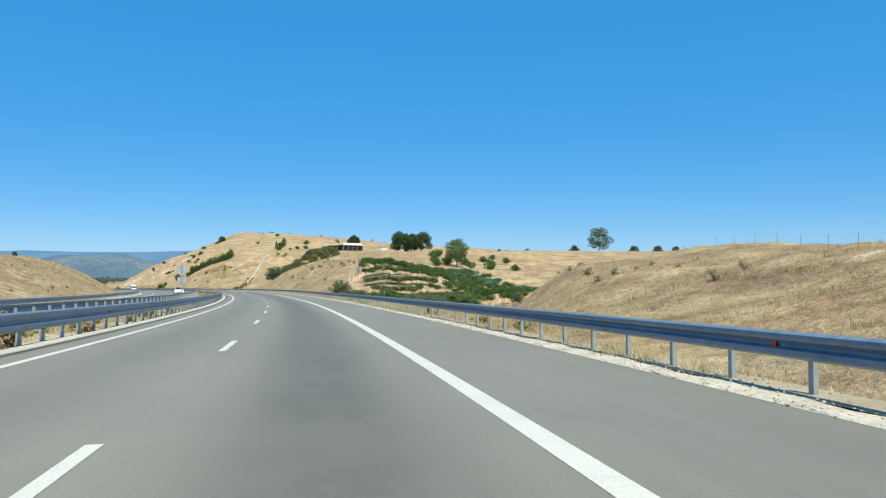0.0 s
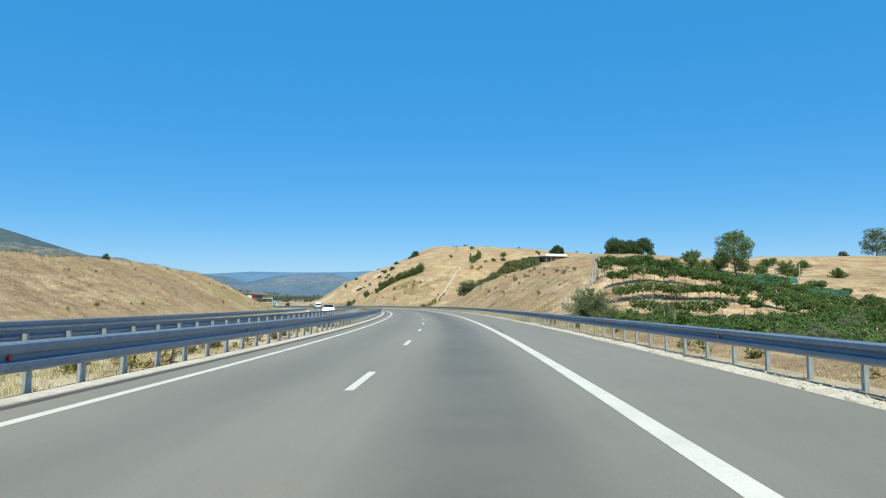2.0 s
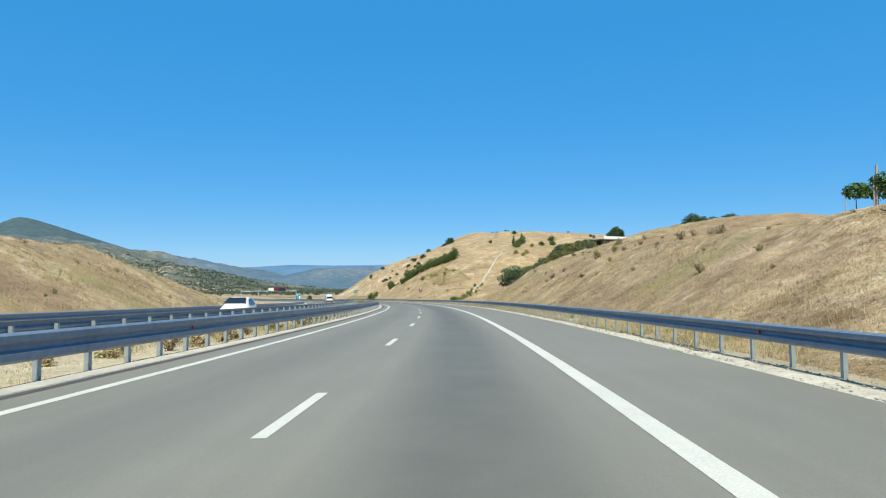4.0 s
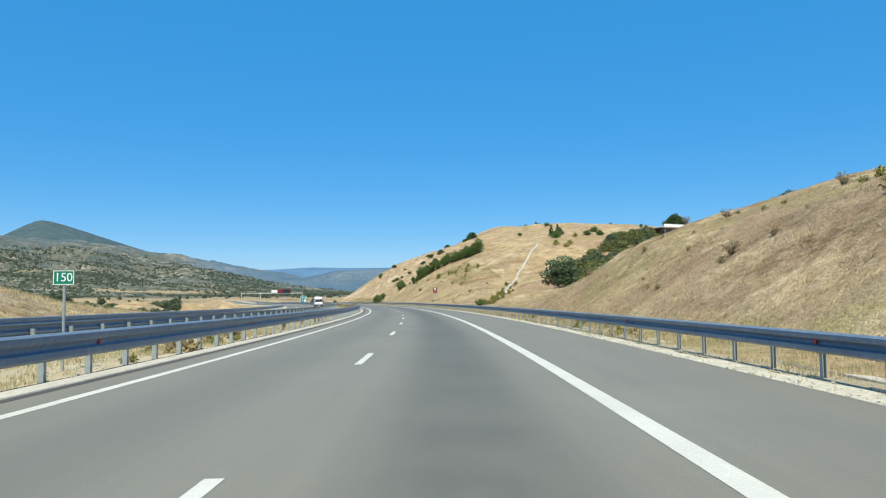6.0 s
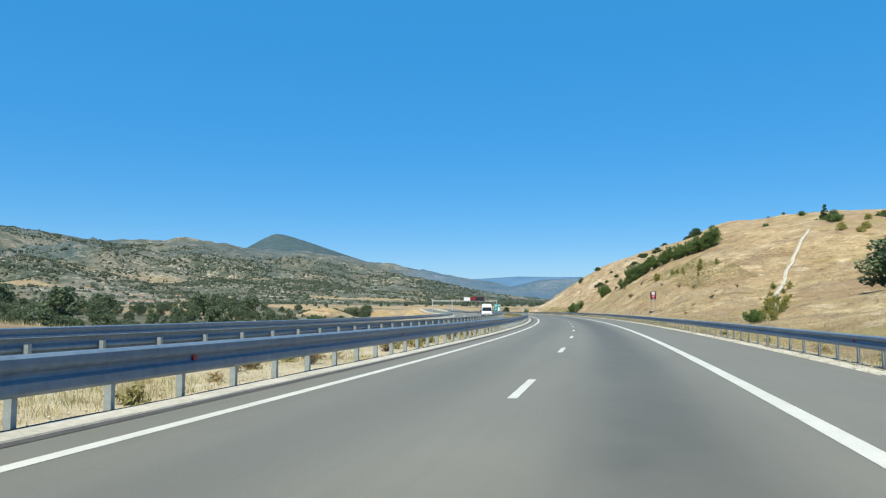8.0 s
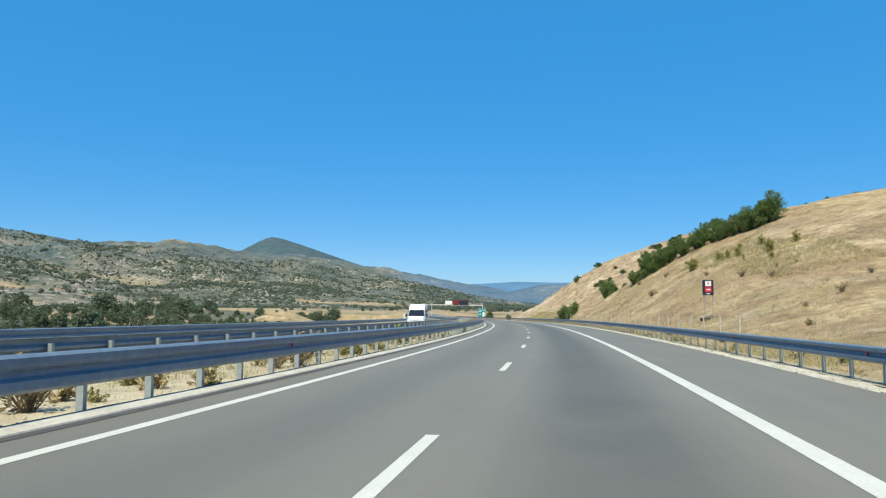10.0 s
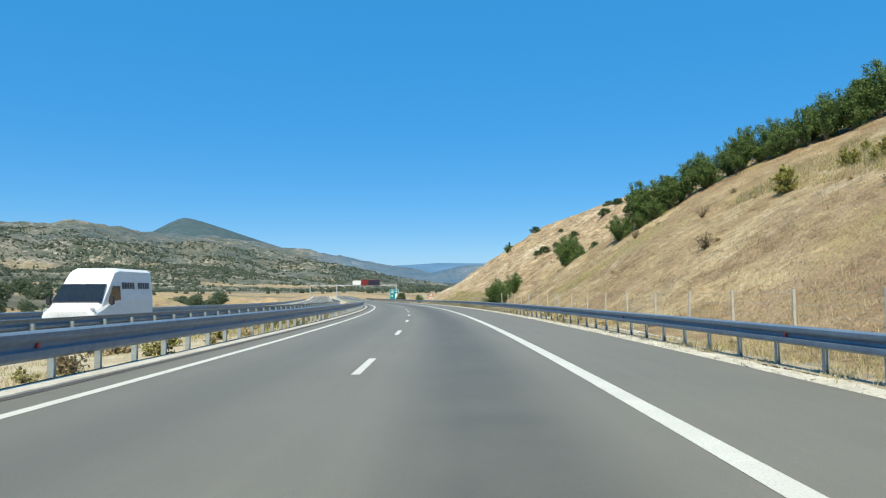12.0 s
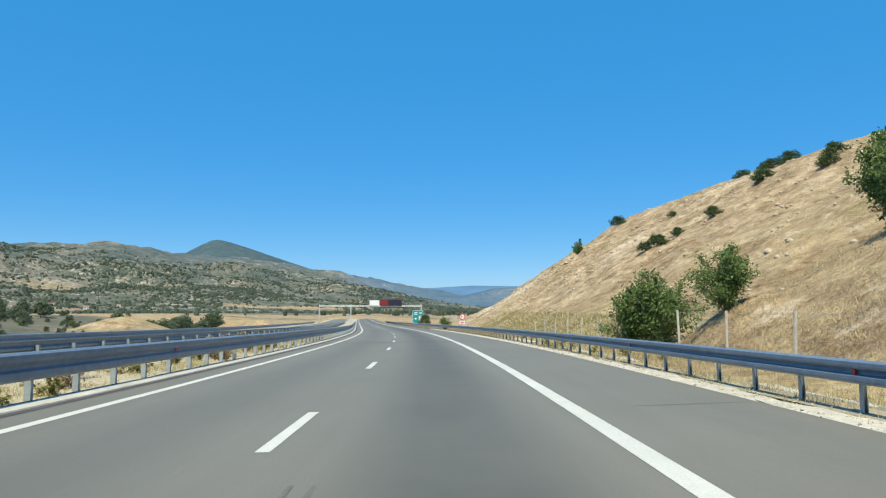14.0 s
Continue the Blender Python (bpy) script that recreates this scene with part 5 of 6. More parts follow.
def vine_row(s, u0, u1, seed, netted):
    rng = np.random.default_rng(seed)
    row = thing("vine_row", at(s, u0, ground_at(s, u0)), "row of green grapevines on posts over reddish terraced earth", "vines", "vineyard rows")
    stocks = np.arange(u0 + 0.6, u1, 1.1)
    stocks = stocks[rng.uniform(0, 1, len(stocks)) > 0.07]
    m = 420
    n = len(stocks) * m
    big = np.repeat(rng.uniform(0.7, 1.15, len(stocks)), m)
    d = rng.normal(size=(n, 3))
    d /= np.linalg.norm(d, axis=1)[:, None]
    q = d * (rng.uniform(0.2, 1.0, n) ** 0.5 * big)[:, None]
    u = np.repeat(stocks, m) + 0.95 * q[:, 0]
    ds = 0.62 * q[:, 1]
    h = 1.28 + 0.56 * q[:, 2] + 0.12 * np.repeat(rng.normal(size=len(stocks)), m)
    base = PV(np.full(n, s) + ds, u, 0.0)
    z = np.repeat([ground_at(s, v) + np.interp(s, S, RZ) for v in stocks], m)
    c = np.stack([base[:, 0], base[:, 1], z + h], -1)
    d = d + rng.normal(scale=0.8, size=(n, 3)) + np.array([0, 0, 0.5])
    d /= np.linalg.norm(d, axis=1)[:, None]
    t = np.cross(d, rng.normal(size=(n, 3)))
    t /= np.linalg.norm(t, axis=1)[:, None]
    b = np.cross(d, t)
    ln = rng.uniform(0.055, 0.12, n)[:, None]
    v = np.stack([c - t * ln, c + b * ln * 0.8, c + t * ln, c - b * ln * 0.8], 1).reshape(-1, 3)
    k = np.arange(n) * 4
    adopt(mesh_object("foliage", v, np.stack([k, k + 1, k + 2, k + 3], 1), M_VINE), row)
    bm = bmesh.new()
    for i, uu in enumerate(stocks):
        p = P(s, uu, ground_at(s, uu))
        knee = p + Vector((0.08 * math.sin(i * 2.1), 0.08 * math.cos(i * 1.3), 0.55))
        tube(bm, p - Vector((0, 0, 0.1)), knee, 0.04, 0.03, 5)
        tube(bm, knee, p + Vector((0.05 * math.sin(i), 0.05, 1.05)), 0.03, 0.018, 5)
    tagged(adopt(part("stem_row", bm, M_BARK, None), row), kind="stuff")
    for i in range(int((u1 - u0) / 6) + 1):
        uu = u0 + i * 6
        bm = bmesh.new()
        p = P(s, uu, ground_at(s, uu))
        tube(bm, p - Vector((0, 0, 0.2)), p + Vector((0, 0, 1.7)), 0.035, 0.03, 6)
        adopt(part("post", bm, M_WOOD, None), row)
    if netted:
        verts, faces = [], []
        us = np.arange(u0 + netted * (u1 - u0), u1, 0.8)
        for i, uu in enumerate(us):
            g = ground_at(s - 0.45, uu)
            for j, (dz, ds_) in enumerate(((0.85, -0.46), (1.1, -0.46), (1.4, -0.34), (1.62, 0.0))):
                verts.append(P(s + ds_ + 0.08 * math.sin(i * 1.3 + j), uu, g + dz + 0.1 * math.sin(i * 0.9 + j * 2)))
        for i in range(len(us) - 1):
            for j in range(3):
                q = i * 4 + j
                faces.append((q, q + 1, q + 5, q + 4))
        if faces:
            adopt(mesh_object("shade_net", verts, faces, M_NET, label="torn green shade net"), row)


for i in range(-2, 9):
    s = 92.0 + VINE_STEP * (i + 0.4)
    u0 = float(np.interp(s, [85, 97, 106, 117, 128], [17.5, 19.5, 18.7, 19.8, 23]))
    vine_row(s, u0, u0 + 35 - 1.3 * i if i > 0 else 40, 20 + i, {3: 0.9, 5: 0.82, 7: 0.7, 8: 0.75}.get(i, 0))


# ---- loose grass, stones and far scrub ----
def grass(name, seed, n, s0, s1, u_of, height, mats, label, blades=5, keep=None, width=0.016):
    """Tufts of dry blades standing on the ground; nobody could count them."""
    rng = np.random.default_rng(seed)
    s = rng.uniform(s0, s1, n)
    u = u_of(rng, n)
    if keep is not None:
        ok = keep(s, u)
        s, u = s[ok], u[ok]
    p = PV(s, u, 0.0)
    z = on_strips(s, u, land(s, u, p[:, 0], p[:, 1]))
    n = len(s)
    patch = 0.75 + 0.55 * uneven(p[:, 0], p[:, 1], 3.5, 2, 61)
    for mi, mat in enumerate(mats):
        sel = rng.integers(0, len(mats), n) == mi
        m = int(sel.sum())
        base = np.repeat(np.stack([p[sel, 0], p[sel, 1], z[sel]], -1), blades, 0)
        h = height * np.repeat(np.clip(patch[sel], 0.5, 1.3), blades) * rng.uniform(0.5, 1.35, m * blades)
        a = rng.uniform(0, 2 * np.pi, m * blades)
        lean = rng.uniform(0.1, 1.15, m * blades) * h
        off = rng.normal(scale=0.10, size=(m * blades, 2))
        base[:, :2] += off
        base[:, 2] -= 0.05
        w = width * rng.uniform(0.7, 1.6, m * blades)
        side = np.stack([-np.sin(a) * w, np.cos(a) * w, np.zeros_like(a)], -1)
        tip = base + np.stack([np.cos(a) * lean, np.sin(a) * lean, h], -1)
        v = np.stack([base - side, base + side, tip], 1).reshape(-1, 3)
        k = np.arange(m * blades) * 3
        tagged(mesh_object(name, v, np.stack([k, k + 1, k + 2], 1), mat), label, "grass", kind="stuff")


def edge_bias(a, b, power=1.6):
    return lambda rng, n: a + (b - a) * rng.uniform(0, 1, n) ** power


def clear(s, u):
    vines = (s > 82) & (s < 132) & (u > 16.5) & (u < 58)
    stony = ((s > 400) & (u > 16.5)) | (np.hypot((s - 326) / 8, (u - 29) / 3.2) < 1)
    return ~(vines | stony)


grass("dry_grass", 1, 70000, -14, 440, edge_bias(10.3, 46), 0.2, (M_GRASS, M_GRASS2, M_GRASS), "tufts of dry yellow grass on the cut slopes", 7, clear, 0.008)
grass("dry_clumps", 6, 15000, -14, 440, edge_bias(12.0, 46, 1.3), 0.27, (M_GRASS, M_GRASS2, M_LEAF_BRN, M_GRASS), "larger bleached clumps of grass and dry stalks on the cut slopes", 22, clear, 0.0045)
grass("golden_grass", 7, 4200, 316, 352, edge_bias(22.5, 33, 1.0), 0.5, (M_GRASS2, M_GRASS2, M_GRASS_G), "tall golden grass along the upper edge of the cut", 12, None, 0.009)
grass("green_meadow", 8, 7000, 398, 450, edge_bias(9.5, 16, 1.0), 0.32, (M_GRASS_G, M_GRASS2), "yellow-green grass on the flat below the stony hill", 6, None, 0.02)
grass("verge_grass", 2, 42000, -14, 440, edge_bias(7.15, 10.8, 1.0), 0.17, (M_GRASS2, M_GRASS_G, M_GRASS), "low dry grass behind the guard rail", 9, None, 0.007)
grass("shoulder_weeds", 9, 2600, -14, 430, edge_bias(6.62, 7.3, 0.8), 0.13, (M_GRASS2, M_GRASS_G), "small dry weeds rooted in the gravel edge", 9, None, 0.008)
grass("median_grass", 3, 40000, -10, 440, edge_bias(-5.1, -8.8, 1.2), 0.17, (M_GRASS2, M_GRASS_G, M_GRASS, M_GRASS_G), "dry and half-green grass in the median", 10, None, 0.007)
grass("bank_grass", 4, 22000, -10, 300, edge_bias(-22.8, -46, 1.1), 0.32, (M_GRASS, M_GRASS2, M_GRASS_G), "dry golden grass on the inner bank", 5,
      lambda s, u: np.hypot((s - 60) / 36, (u + 31) / 5) + 0.5 * uneven(s, u, 9, 2, 81) > 1)


def rubble(name, seed, n, s0, s1, u0, u1, r0, r1, mat, label):
    """Broken stones strewn along a strip, each an uneven eight-sided lump."""
    rng = np.random.default_rng(seed)
    s, u = rng.uniform(s0, s1, n), rng.uniform(u0, u1, n)
    r = r0 + (r1 - r0) * rng.uniform(0, 1, n) ** 2.5
    p = PV(s, u, CROSS * u)
    six = np.array([(1, 0, 0), (-1, 0, 0), (0, 1, 0), (0, -1, 0), (0, 0, 1), (0, 0, -1)], dtype=float)
    a = rng.uniform(0, 6.28, n)
    jag = six[None] * rng.uniform(0.6, 1.25, (n, 6, 1)) + rng.normal(scale=0.15, size=(n, 6, 3))
    x = jag[..., 0] * np.cos(a)[:, None] - jag[..., 1] * np.sin(a)[:, None]
    y = jag[..., 0] * np.sin(a)[:, None] + jag[..., 1] * np.cos(a)[:, None]
    v = (np.stack([x, y, jag[..., 2] * 0.6], -1) * r[:, None, None] + p[:, None, :] + np.array([0, 0, 0.02])).reshape(-1, 3)
    tri = np.array([(0, 2, 4), (2, 1, 4), (1, 3, 4), (3, 0, 4), (2, 0, 5), (1, 2, 5), (3, 1, 5), (0, 3, 5)])
    f = (np.arange(n)[:, None, None] * 6 + tri[None]).reshape(-1, 3)
    tagged(mesh_object(name, v, f, mat), label, "stones", kind="stuff")


rubble("verge_stones", 11, 16000, -14, 400, 6.46, 7.12, 0.006, 0.034, M_GRAVEL, "white broken stones along the shoulder's edge")
rubble("bank_stones", 12, 3500, -14, 400, 7.1, 9.0, 0.01, 0.04, M_DUST, "earth-coloured stones in the dry grass behind the rail")
rubble("median_stones", 13, 6000, -12, 400, -6.4, -4.93, 0.008, 0.035, M_GRAVEL, "pale stones strewn in the dusty median")


def stones():
    """Pale stones lying on the bare cliff and the spur."""
    rng = np.random.default_rng(5)
    bm = bmesh.new()
    bmesh.ops.create_icosphere(bm, subdivisions=1, radius=1.0)
    src = np.array([v.co for v in bm.verts])
    bm.verts.index_update()
    fac = [[v.index for v in f.verts] for f in bm.faces]
    bm.free()
    verts, faces = [], []
    m = 2600
    s = np.where(np.arange(m) < 1100, 465 + rng.normal(size=m) * 14, 432 + rng.normal(size=m) * 24)
    u = np.where(np.arange(m) < 1100, 21 + rng.normal(size=m) * 6, 37 + rng.normal(size=m) * 11)
    s, u = s[u > 12], u[u > 12]
    at_ = PV(s, u, 0.0)
    at_[:, 2] = land(s, u, at_[:, 0], at_[:, 1])
    for i, c in enumerate(at_):
        r = abs(rng.normal(scale=0.13)) + 0.05
        q = src * np.array([1, rng.uniform(0.5, 1), rng.uniform(0.35, 0.7)]) * r * (1 + 0.25 * rng.normal(size=src.shape))
        a = rng.uniform(0, 6.3)
        q = np.stack([q[:, 0] * math.cos(a) - q[:, 1] * math.sin(a), q[:, 0] * math.sin(a) + q[:, 1] * math.cos(a), q[:, 2]], -1)
        verts.append(q + c)
        faces.append(np.array(fac) + len(src) * i)
    verts, faces = np.concatenate(verts), np.concatenate(faces)
    tagged(mesh_object("stones", verts, faces, M_ROCK), "pale loose stones on the bare slope", "stones", kind="stuff")


stones()


def far_scrub():
    """Countless bushes over the mountain sides and the valley, as low clumps of leaves."""
    rng = np.random.default_rng(9)
    n = 110000
    az = np.radians(rng.uniform(14, 82, n))
    r = 560 + 1650 * rng.uniform(0, 1, n) ** 1.1
    x, y = EYE[0] - np.sin(az) * r, EYE[1] + np.cos(az) * r
    dense = uneven(x, y, 150, 3, 71) + 0.6 * uneven(x, y, 40, 2, 73)
    ok = (dense > rng.uniform(-0.9, 0.9, n)) & (rng.uniform(0, 1, n) < np.clip((r - 650) / 500, 0.04, 1)) & (np.hypot(x + 1180, y - 2700) > 800)
    x, y, r = x[ok], y[ok], r[ok]
    z = ranges(x, y)
    m = len(x)
    h = 0.9 + 3.0 * rng.uniform(0, 1, m) ** 1.7
    w = h * rng.uniform(0.5, 1.0, m)
    kind = (rng.integers(0, 3, m) == 2).astype(int)
    for mi, mat in enumerate((M_SCRUB_DARK, M_SCRUB)):
        idx = np.where(kind == mi)[0]
        ang = rng.uniform(0, 6.28, (len(idx), 5))
        ring = np.stack([x[idx][:, None] + np.cos(ang[:, :1] + np.arange(5) * 1.257) * (w[idx][:, None] * rng.uniform(0.7, 1.2, (len(idx), 5))),
                         y[idx][:, None] + np.sin(ang[:, :1] + np.arange(5) * 1.257) * (w[idx][:, None] * rng.uniform(0.7, 1.2, (len(idx), 5))),
                         z[idx][:, None] + h[idx][:, None] * rng.uniform(0.25, 0.6, (len(idx), 5))], -1)
        low = ring.copy()
        low[..., 2] = z[idx][:, None] - 1.5
        top = np.stack([x[idx], y[idx], z[idx] + h[idx]], -1)[:, None]
        v = np.concatenate([low, ring, top], 1).reshape(-1, 3)
        b = np.arange(len(idx))[:, None] * 11
        fs = []
        for j in range(5):
            j2 = (j + 1) % 5
            fs.append(np.stack([b[:, 0] + j, b[:, 0] + j2, b[:, 0] + 5 + j2, b[:, 0] + 5 + j], 1))
        fs = np.concatenate(fs)
        sides = np.concatenate([fs[:, (0, 1, 2)], fs[:, (0, 2, 3)]])
        tops = np.concatenate([np.stack([b[:, 0] + 5 + j, b[:, 0] + 5 + (j + 1) % 5, b[:, 0] + 10], 1) for j in range(5)])
        tagged(mesh_object("mountain_scrub", v, np.concatenate([sides, tops]), mat), "far scattered scrub on the mountain side", "scrub", kind="stuff")


far_scrub()


# ---- signs ----
def plate(name, w, h, t, mat, parent, loc, label="", round_=False, bevel=0.012):
    """A flat sign plate in its thing's own x-z plane, facing -y."""
    bm = bmesh.new()
    if round_:
        bmesh.ops.create_cone(bm, cap_ends=True, segments=40, radius1=w / 2, radius2=w / 2, depth=t, matrix=Matrix.Translation(loc) @ Matrix.Rotation(radians(90), 4, "X"))
    else:
        box(bm, (w, t, h), loc, bevel=min(bevel, t * 0.4))
    return part(name, bm, mat, parent, label)


def pole(name, x, y, z0, z1, r, parent, mat=None):
    bm = bmesh.new()
    tube(bm, (x, y, z0), (x, y, z1), r, seg=12)
    return part(name, bm, mat or M_POST, parent)


def sign_backs():
    t = thing("road_sign", at(39.7, -6.03, -0.15), "grey backs of a round sign and a plate on one pole", "road sign")
    pole("pole", 0, 0, 0, 3.26, 0.036, t)
    disc = plate("disc", 0.70, 0, 0.02, M_GREYS, t, (0, 0.06, 2.87), "grey back of a round sign", True)
    bm = bmesh.new()
    bmesh.ops.create_cone(bm, cap_ends=False, segments=40, radius1=0.36, radius2=0.36, depth=0.035, matrix=Matrix.Translation((0, 0.06, 2.87)) @ Matrix.Rotation(radians(90), 4, "X"))
    part("rim", bm, M_POST, disc)
    sq = plate("plate", 0.60, 0.43, 0.02, M_GREYS, t, (0, 0.06, 2.08))
    for z in (2.72, 3.03, 1.98, 2.2):
        bm = bmesh.new()
        box(bm, (0.3, 0.03, 0.035), (0, 0.035, z), bevel=0.006)
        part("bracket", bm, M_POST, t)


def km_sign():
    t = thing("kilometre_sign", at(157.7, -6.03, -0.15), "small green plate with a white number on a thin pole", "road sign")
    pole("pole", 0, 0.03, 0, 1.95, 0.03, t)
    plate("plate", 0.44, 0.31, 0.015, M_GREEN, t, (0, 0, 1.945))
    for w, h, x, z in ((0.42, 0.014, 0, 2.085), (0.42, 0.014, 0, 1.805), (0.014, 0.28, -0.205, 1.945), (0.014, 0.28, 0.205, 1.945)):
        plate("border", w, h, 0.006, M_WHITE, t, (x, -0.011, z), bevel=0.0)
    cu = bpy.data.curves.new("lettering", "FONT")
    cu.body = "150"
    cu.size = 0.25
    cu.align_x, cu.align_y = "CENTER", "CENTER"
    cu.extrude = 0.002
    cu.materials.append(M_WHITE)
    tmp = bpy.data.objects.new("lettering", cu)
    scene.collection.objects.link(tmp)
    me = bpy.data.meshes.new_from_object(tmp)
    bpy.data.objects.remove(tmp)
    ob = new("lettering", me)
    ob.parent = t
    ob.matrix_basis = pose(0, -0.013, 1.945, 90, 0, 0)


def promo_sign():
    t = thing("roadside_board", at(307.8, 14.45, 0.25), "dark navy board with white and red squares on slim posts", "billboard")
    pole("pole", -0.25, 0.08, -0.2, 3.9, 0.035, t)
    pole("pole", 0.38, 0.08, -0.2, 3.7, 0.035, t)
    b = plate("board", 0.86, 1.22, 0.05, M_NAVY, t, (0, 0, 3.42))
    plate("white_square", 0.46, 0.40, 0.012, M_WHITE, b, (0.02, -0.032, 3.74))
    plate("red_square", 0.50, 0.42, 0.012, M_SIGNRED, b, (0.02, -0.032, 3.26))
    bm = bmesh.new()
    box(bm, (0.22, 0.01, 0.08), (-0.04, -0.046, 3.26))
    v = [bm.verts.new(p) for p in ((0.06, -0.051, 3.36), (0.06, -0.051, 3.16), (0.20, -0.051, 3.26), (0.06, -0.041, 3.36), (0.06, -0.041, 3.16), (0.20, -0.041, 3.26))]
    for f in ((0, 1, 2), (5, 4, 3), (0, 2, 5, 3), (2, 1, 4, 5), (1, 0, 3, 4)):
        bm.faces.new([v[i] for i in f])
    part("arrow", bm, M_WHITE, b)
    plate("emblem", 0.10, 0.16, 0.008, M_SIGNRED, b, (0.02, -0.042, 3.74))
    plate("text_bar", 0.26, 0.06, 0.008, M_WHITE, b, (0.02, -0.030, 2.92))
    plate("second_board", 0.8, 0.9, 0.04, M_SIGNRED, t, (0.10, 0.22, 3.40), "red board edge showing behind the first")
    bm = bmesh.new()
    box(bm, (0.75, 0.3, 0.28), (-0.28, 0.0, 0.85), bevel=0.03)
    part("equipment_box", bm, M_SHADE, t, "rusty brown box low on the posts")


def direction_sign():
    t = thing("direction_sign", at(600.5, 16.8, -0.9), "large teal direction sign with white symbols on two poles", "road sign")
    pole("pole", -1.2, 0.15, -0.5, 5.4, 0.09, t)
    pole("pole", 1.2, 0.15, -0.5, 5.4, 0.09, t)
    b = plate("panel", 3.8, 4.6, 0.08, M_TEAL, t, (0, 0, 3.25))
    for w, h, x, z in ((3.6, 0.09, 0, 5.42), (3.6, 0.09, 0, 1.08), (0.09, 4.4, -1.78, 3.25), (0.09, 4.4, 1.78, 3.25)):
        plate("border", w, h, 0.02, M_WHITE, b, (x, -0.05, z), bevel=0.0)
    for w, h, x, z in ((0.30, 2.2, 0.5, 2.4), (0.30, 1.1, 1.0, 3.3), (1.1, 0.3, -0.7, 4.7), (0.9, 0.3, 0.9, 4.6), (1.0, 0.25, -0.7, 4.1), (0.6, 0.5, -0.8, 2.6), (0.85, 2.0, 0.95, 2.6)):
        plate("symbol_bar", w, h, 0.02, M_WHITE, b, (x, -0.05, z), bevel=0.0)


def limit_sign():
    t = thing("speed_sign", at(428.8, 7.35, 0.0), "round red and white sign over a small plate on a pole", "road sign")
    pole("pole", 0, 0.05, -0.2, 2.2, 0.035, t)
    d = plate("disc", 0.62, 0, 0.02, M_SIGNRED, t, (0, 0, 1.72), "red and white round sign", True)
    plate("disc_face", 0.46, 0, 0.012, M_WHITE, d, (0, -0.017, 1.72), "", True)
    for x in (-0.12, 0.1):
        plate("text_bar", 0.08, 0.18, 0.008, M_BLACK, d, (x * 0.7, -0.026, 1.72), bevel=0.0)
    p = plate("plate", 0.6, 0.34, 0.02, M_WHITE, t, (0, 0, 1.12))
    plate("plate_symbol", 0.34, 0.12, 0.01, M_SIGNRED, p, (0, -0.014, 1.12), bevel=0.0)


def gantry():
    t = thing("sign_gantry", at(634, 1.5, -0.3), "pale steel gantry over both carriageways with message panels", "gantry")
    for x in (-20.5, -8.3, 19.5):
        bm = bmesh.new()
        box(bm, (0.45, 0.45, 8.2), (x, 0, 3.6), bevel=0.04)
        part("column", bm, M_GREYS, t)
    bm = bmesh.new()
    for z in (6.75, 7.15):
        box(bm, (40.4, 0.14, 0.14), (-0.5, -0.3, z))
        box(bm, (40.4, 0.14, 0.14), (-0.5, 0.3, z))
    part("truss", bm, M_WHITE, t)
    bm = bmesh.new()
    for i in range(40):
        x = -20.2 + i * 1.0
        tube(bm, (x, -0.3, 6.75), (x + 1.0, -0.3, 7.15) if i % 2 else (x + 1.0, -0.3, 6.75), 0.05, seg=5)
        tube(bm, (x, -0.3, 7.15 if i % 2 == 0 else 6.75), (x + 1.0, -0.3, 6.75 if i % 2 == 0 else 7.15), 0.05, seg=5)
    part("lattice", bm, M_GREYS, t)
    bm = bmesh.new()
    for i in range(9):
        tube(bm, (11.6 + i, -0.3, 7.15), (11.6 + i, -0.3, 8.2), 0.04, seg=5)
    for z in (7.7, 8.2):
        tube(bm, (11.6, -0.3, z), (19.6, -0.3, z), 0.04, seg=5)
    part("handrail", bm, M_GREYS, t)
    plate("white_panel", 3.8, 2.1, 0.5, M_WHITE, t, (0.9, -0.35, 8.15))
    b = plate("message_panel", 8.6, 2.5, 0.6, M_DKRED, t, (7.4, -0.35, 8.35), "dark red and black message panel")
    plate("red_face", 2.4, 2.1, 0.06, M_DKRED, b, (4.9, -0.68, 8.3), bevel=0.0)
    plate("dark_face", 5.2, 2.1, 0.06, M_NAVY, b, (8.9, -0.68, 8.3), bevel=0.0)


sign_backs()
km_sign()
promo_sign()
direction_sign()
limit_sign()
gantry()


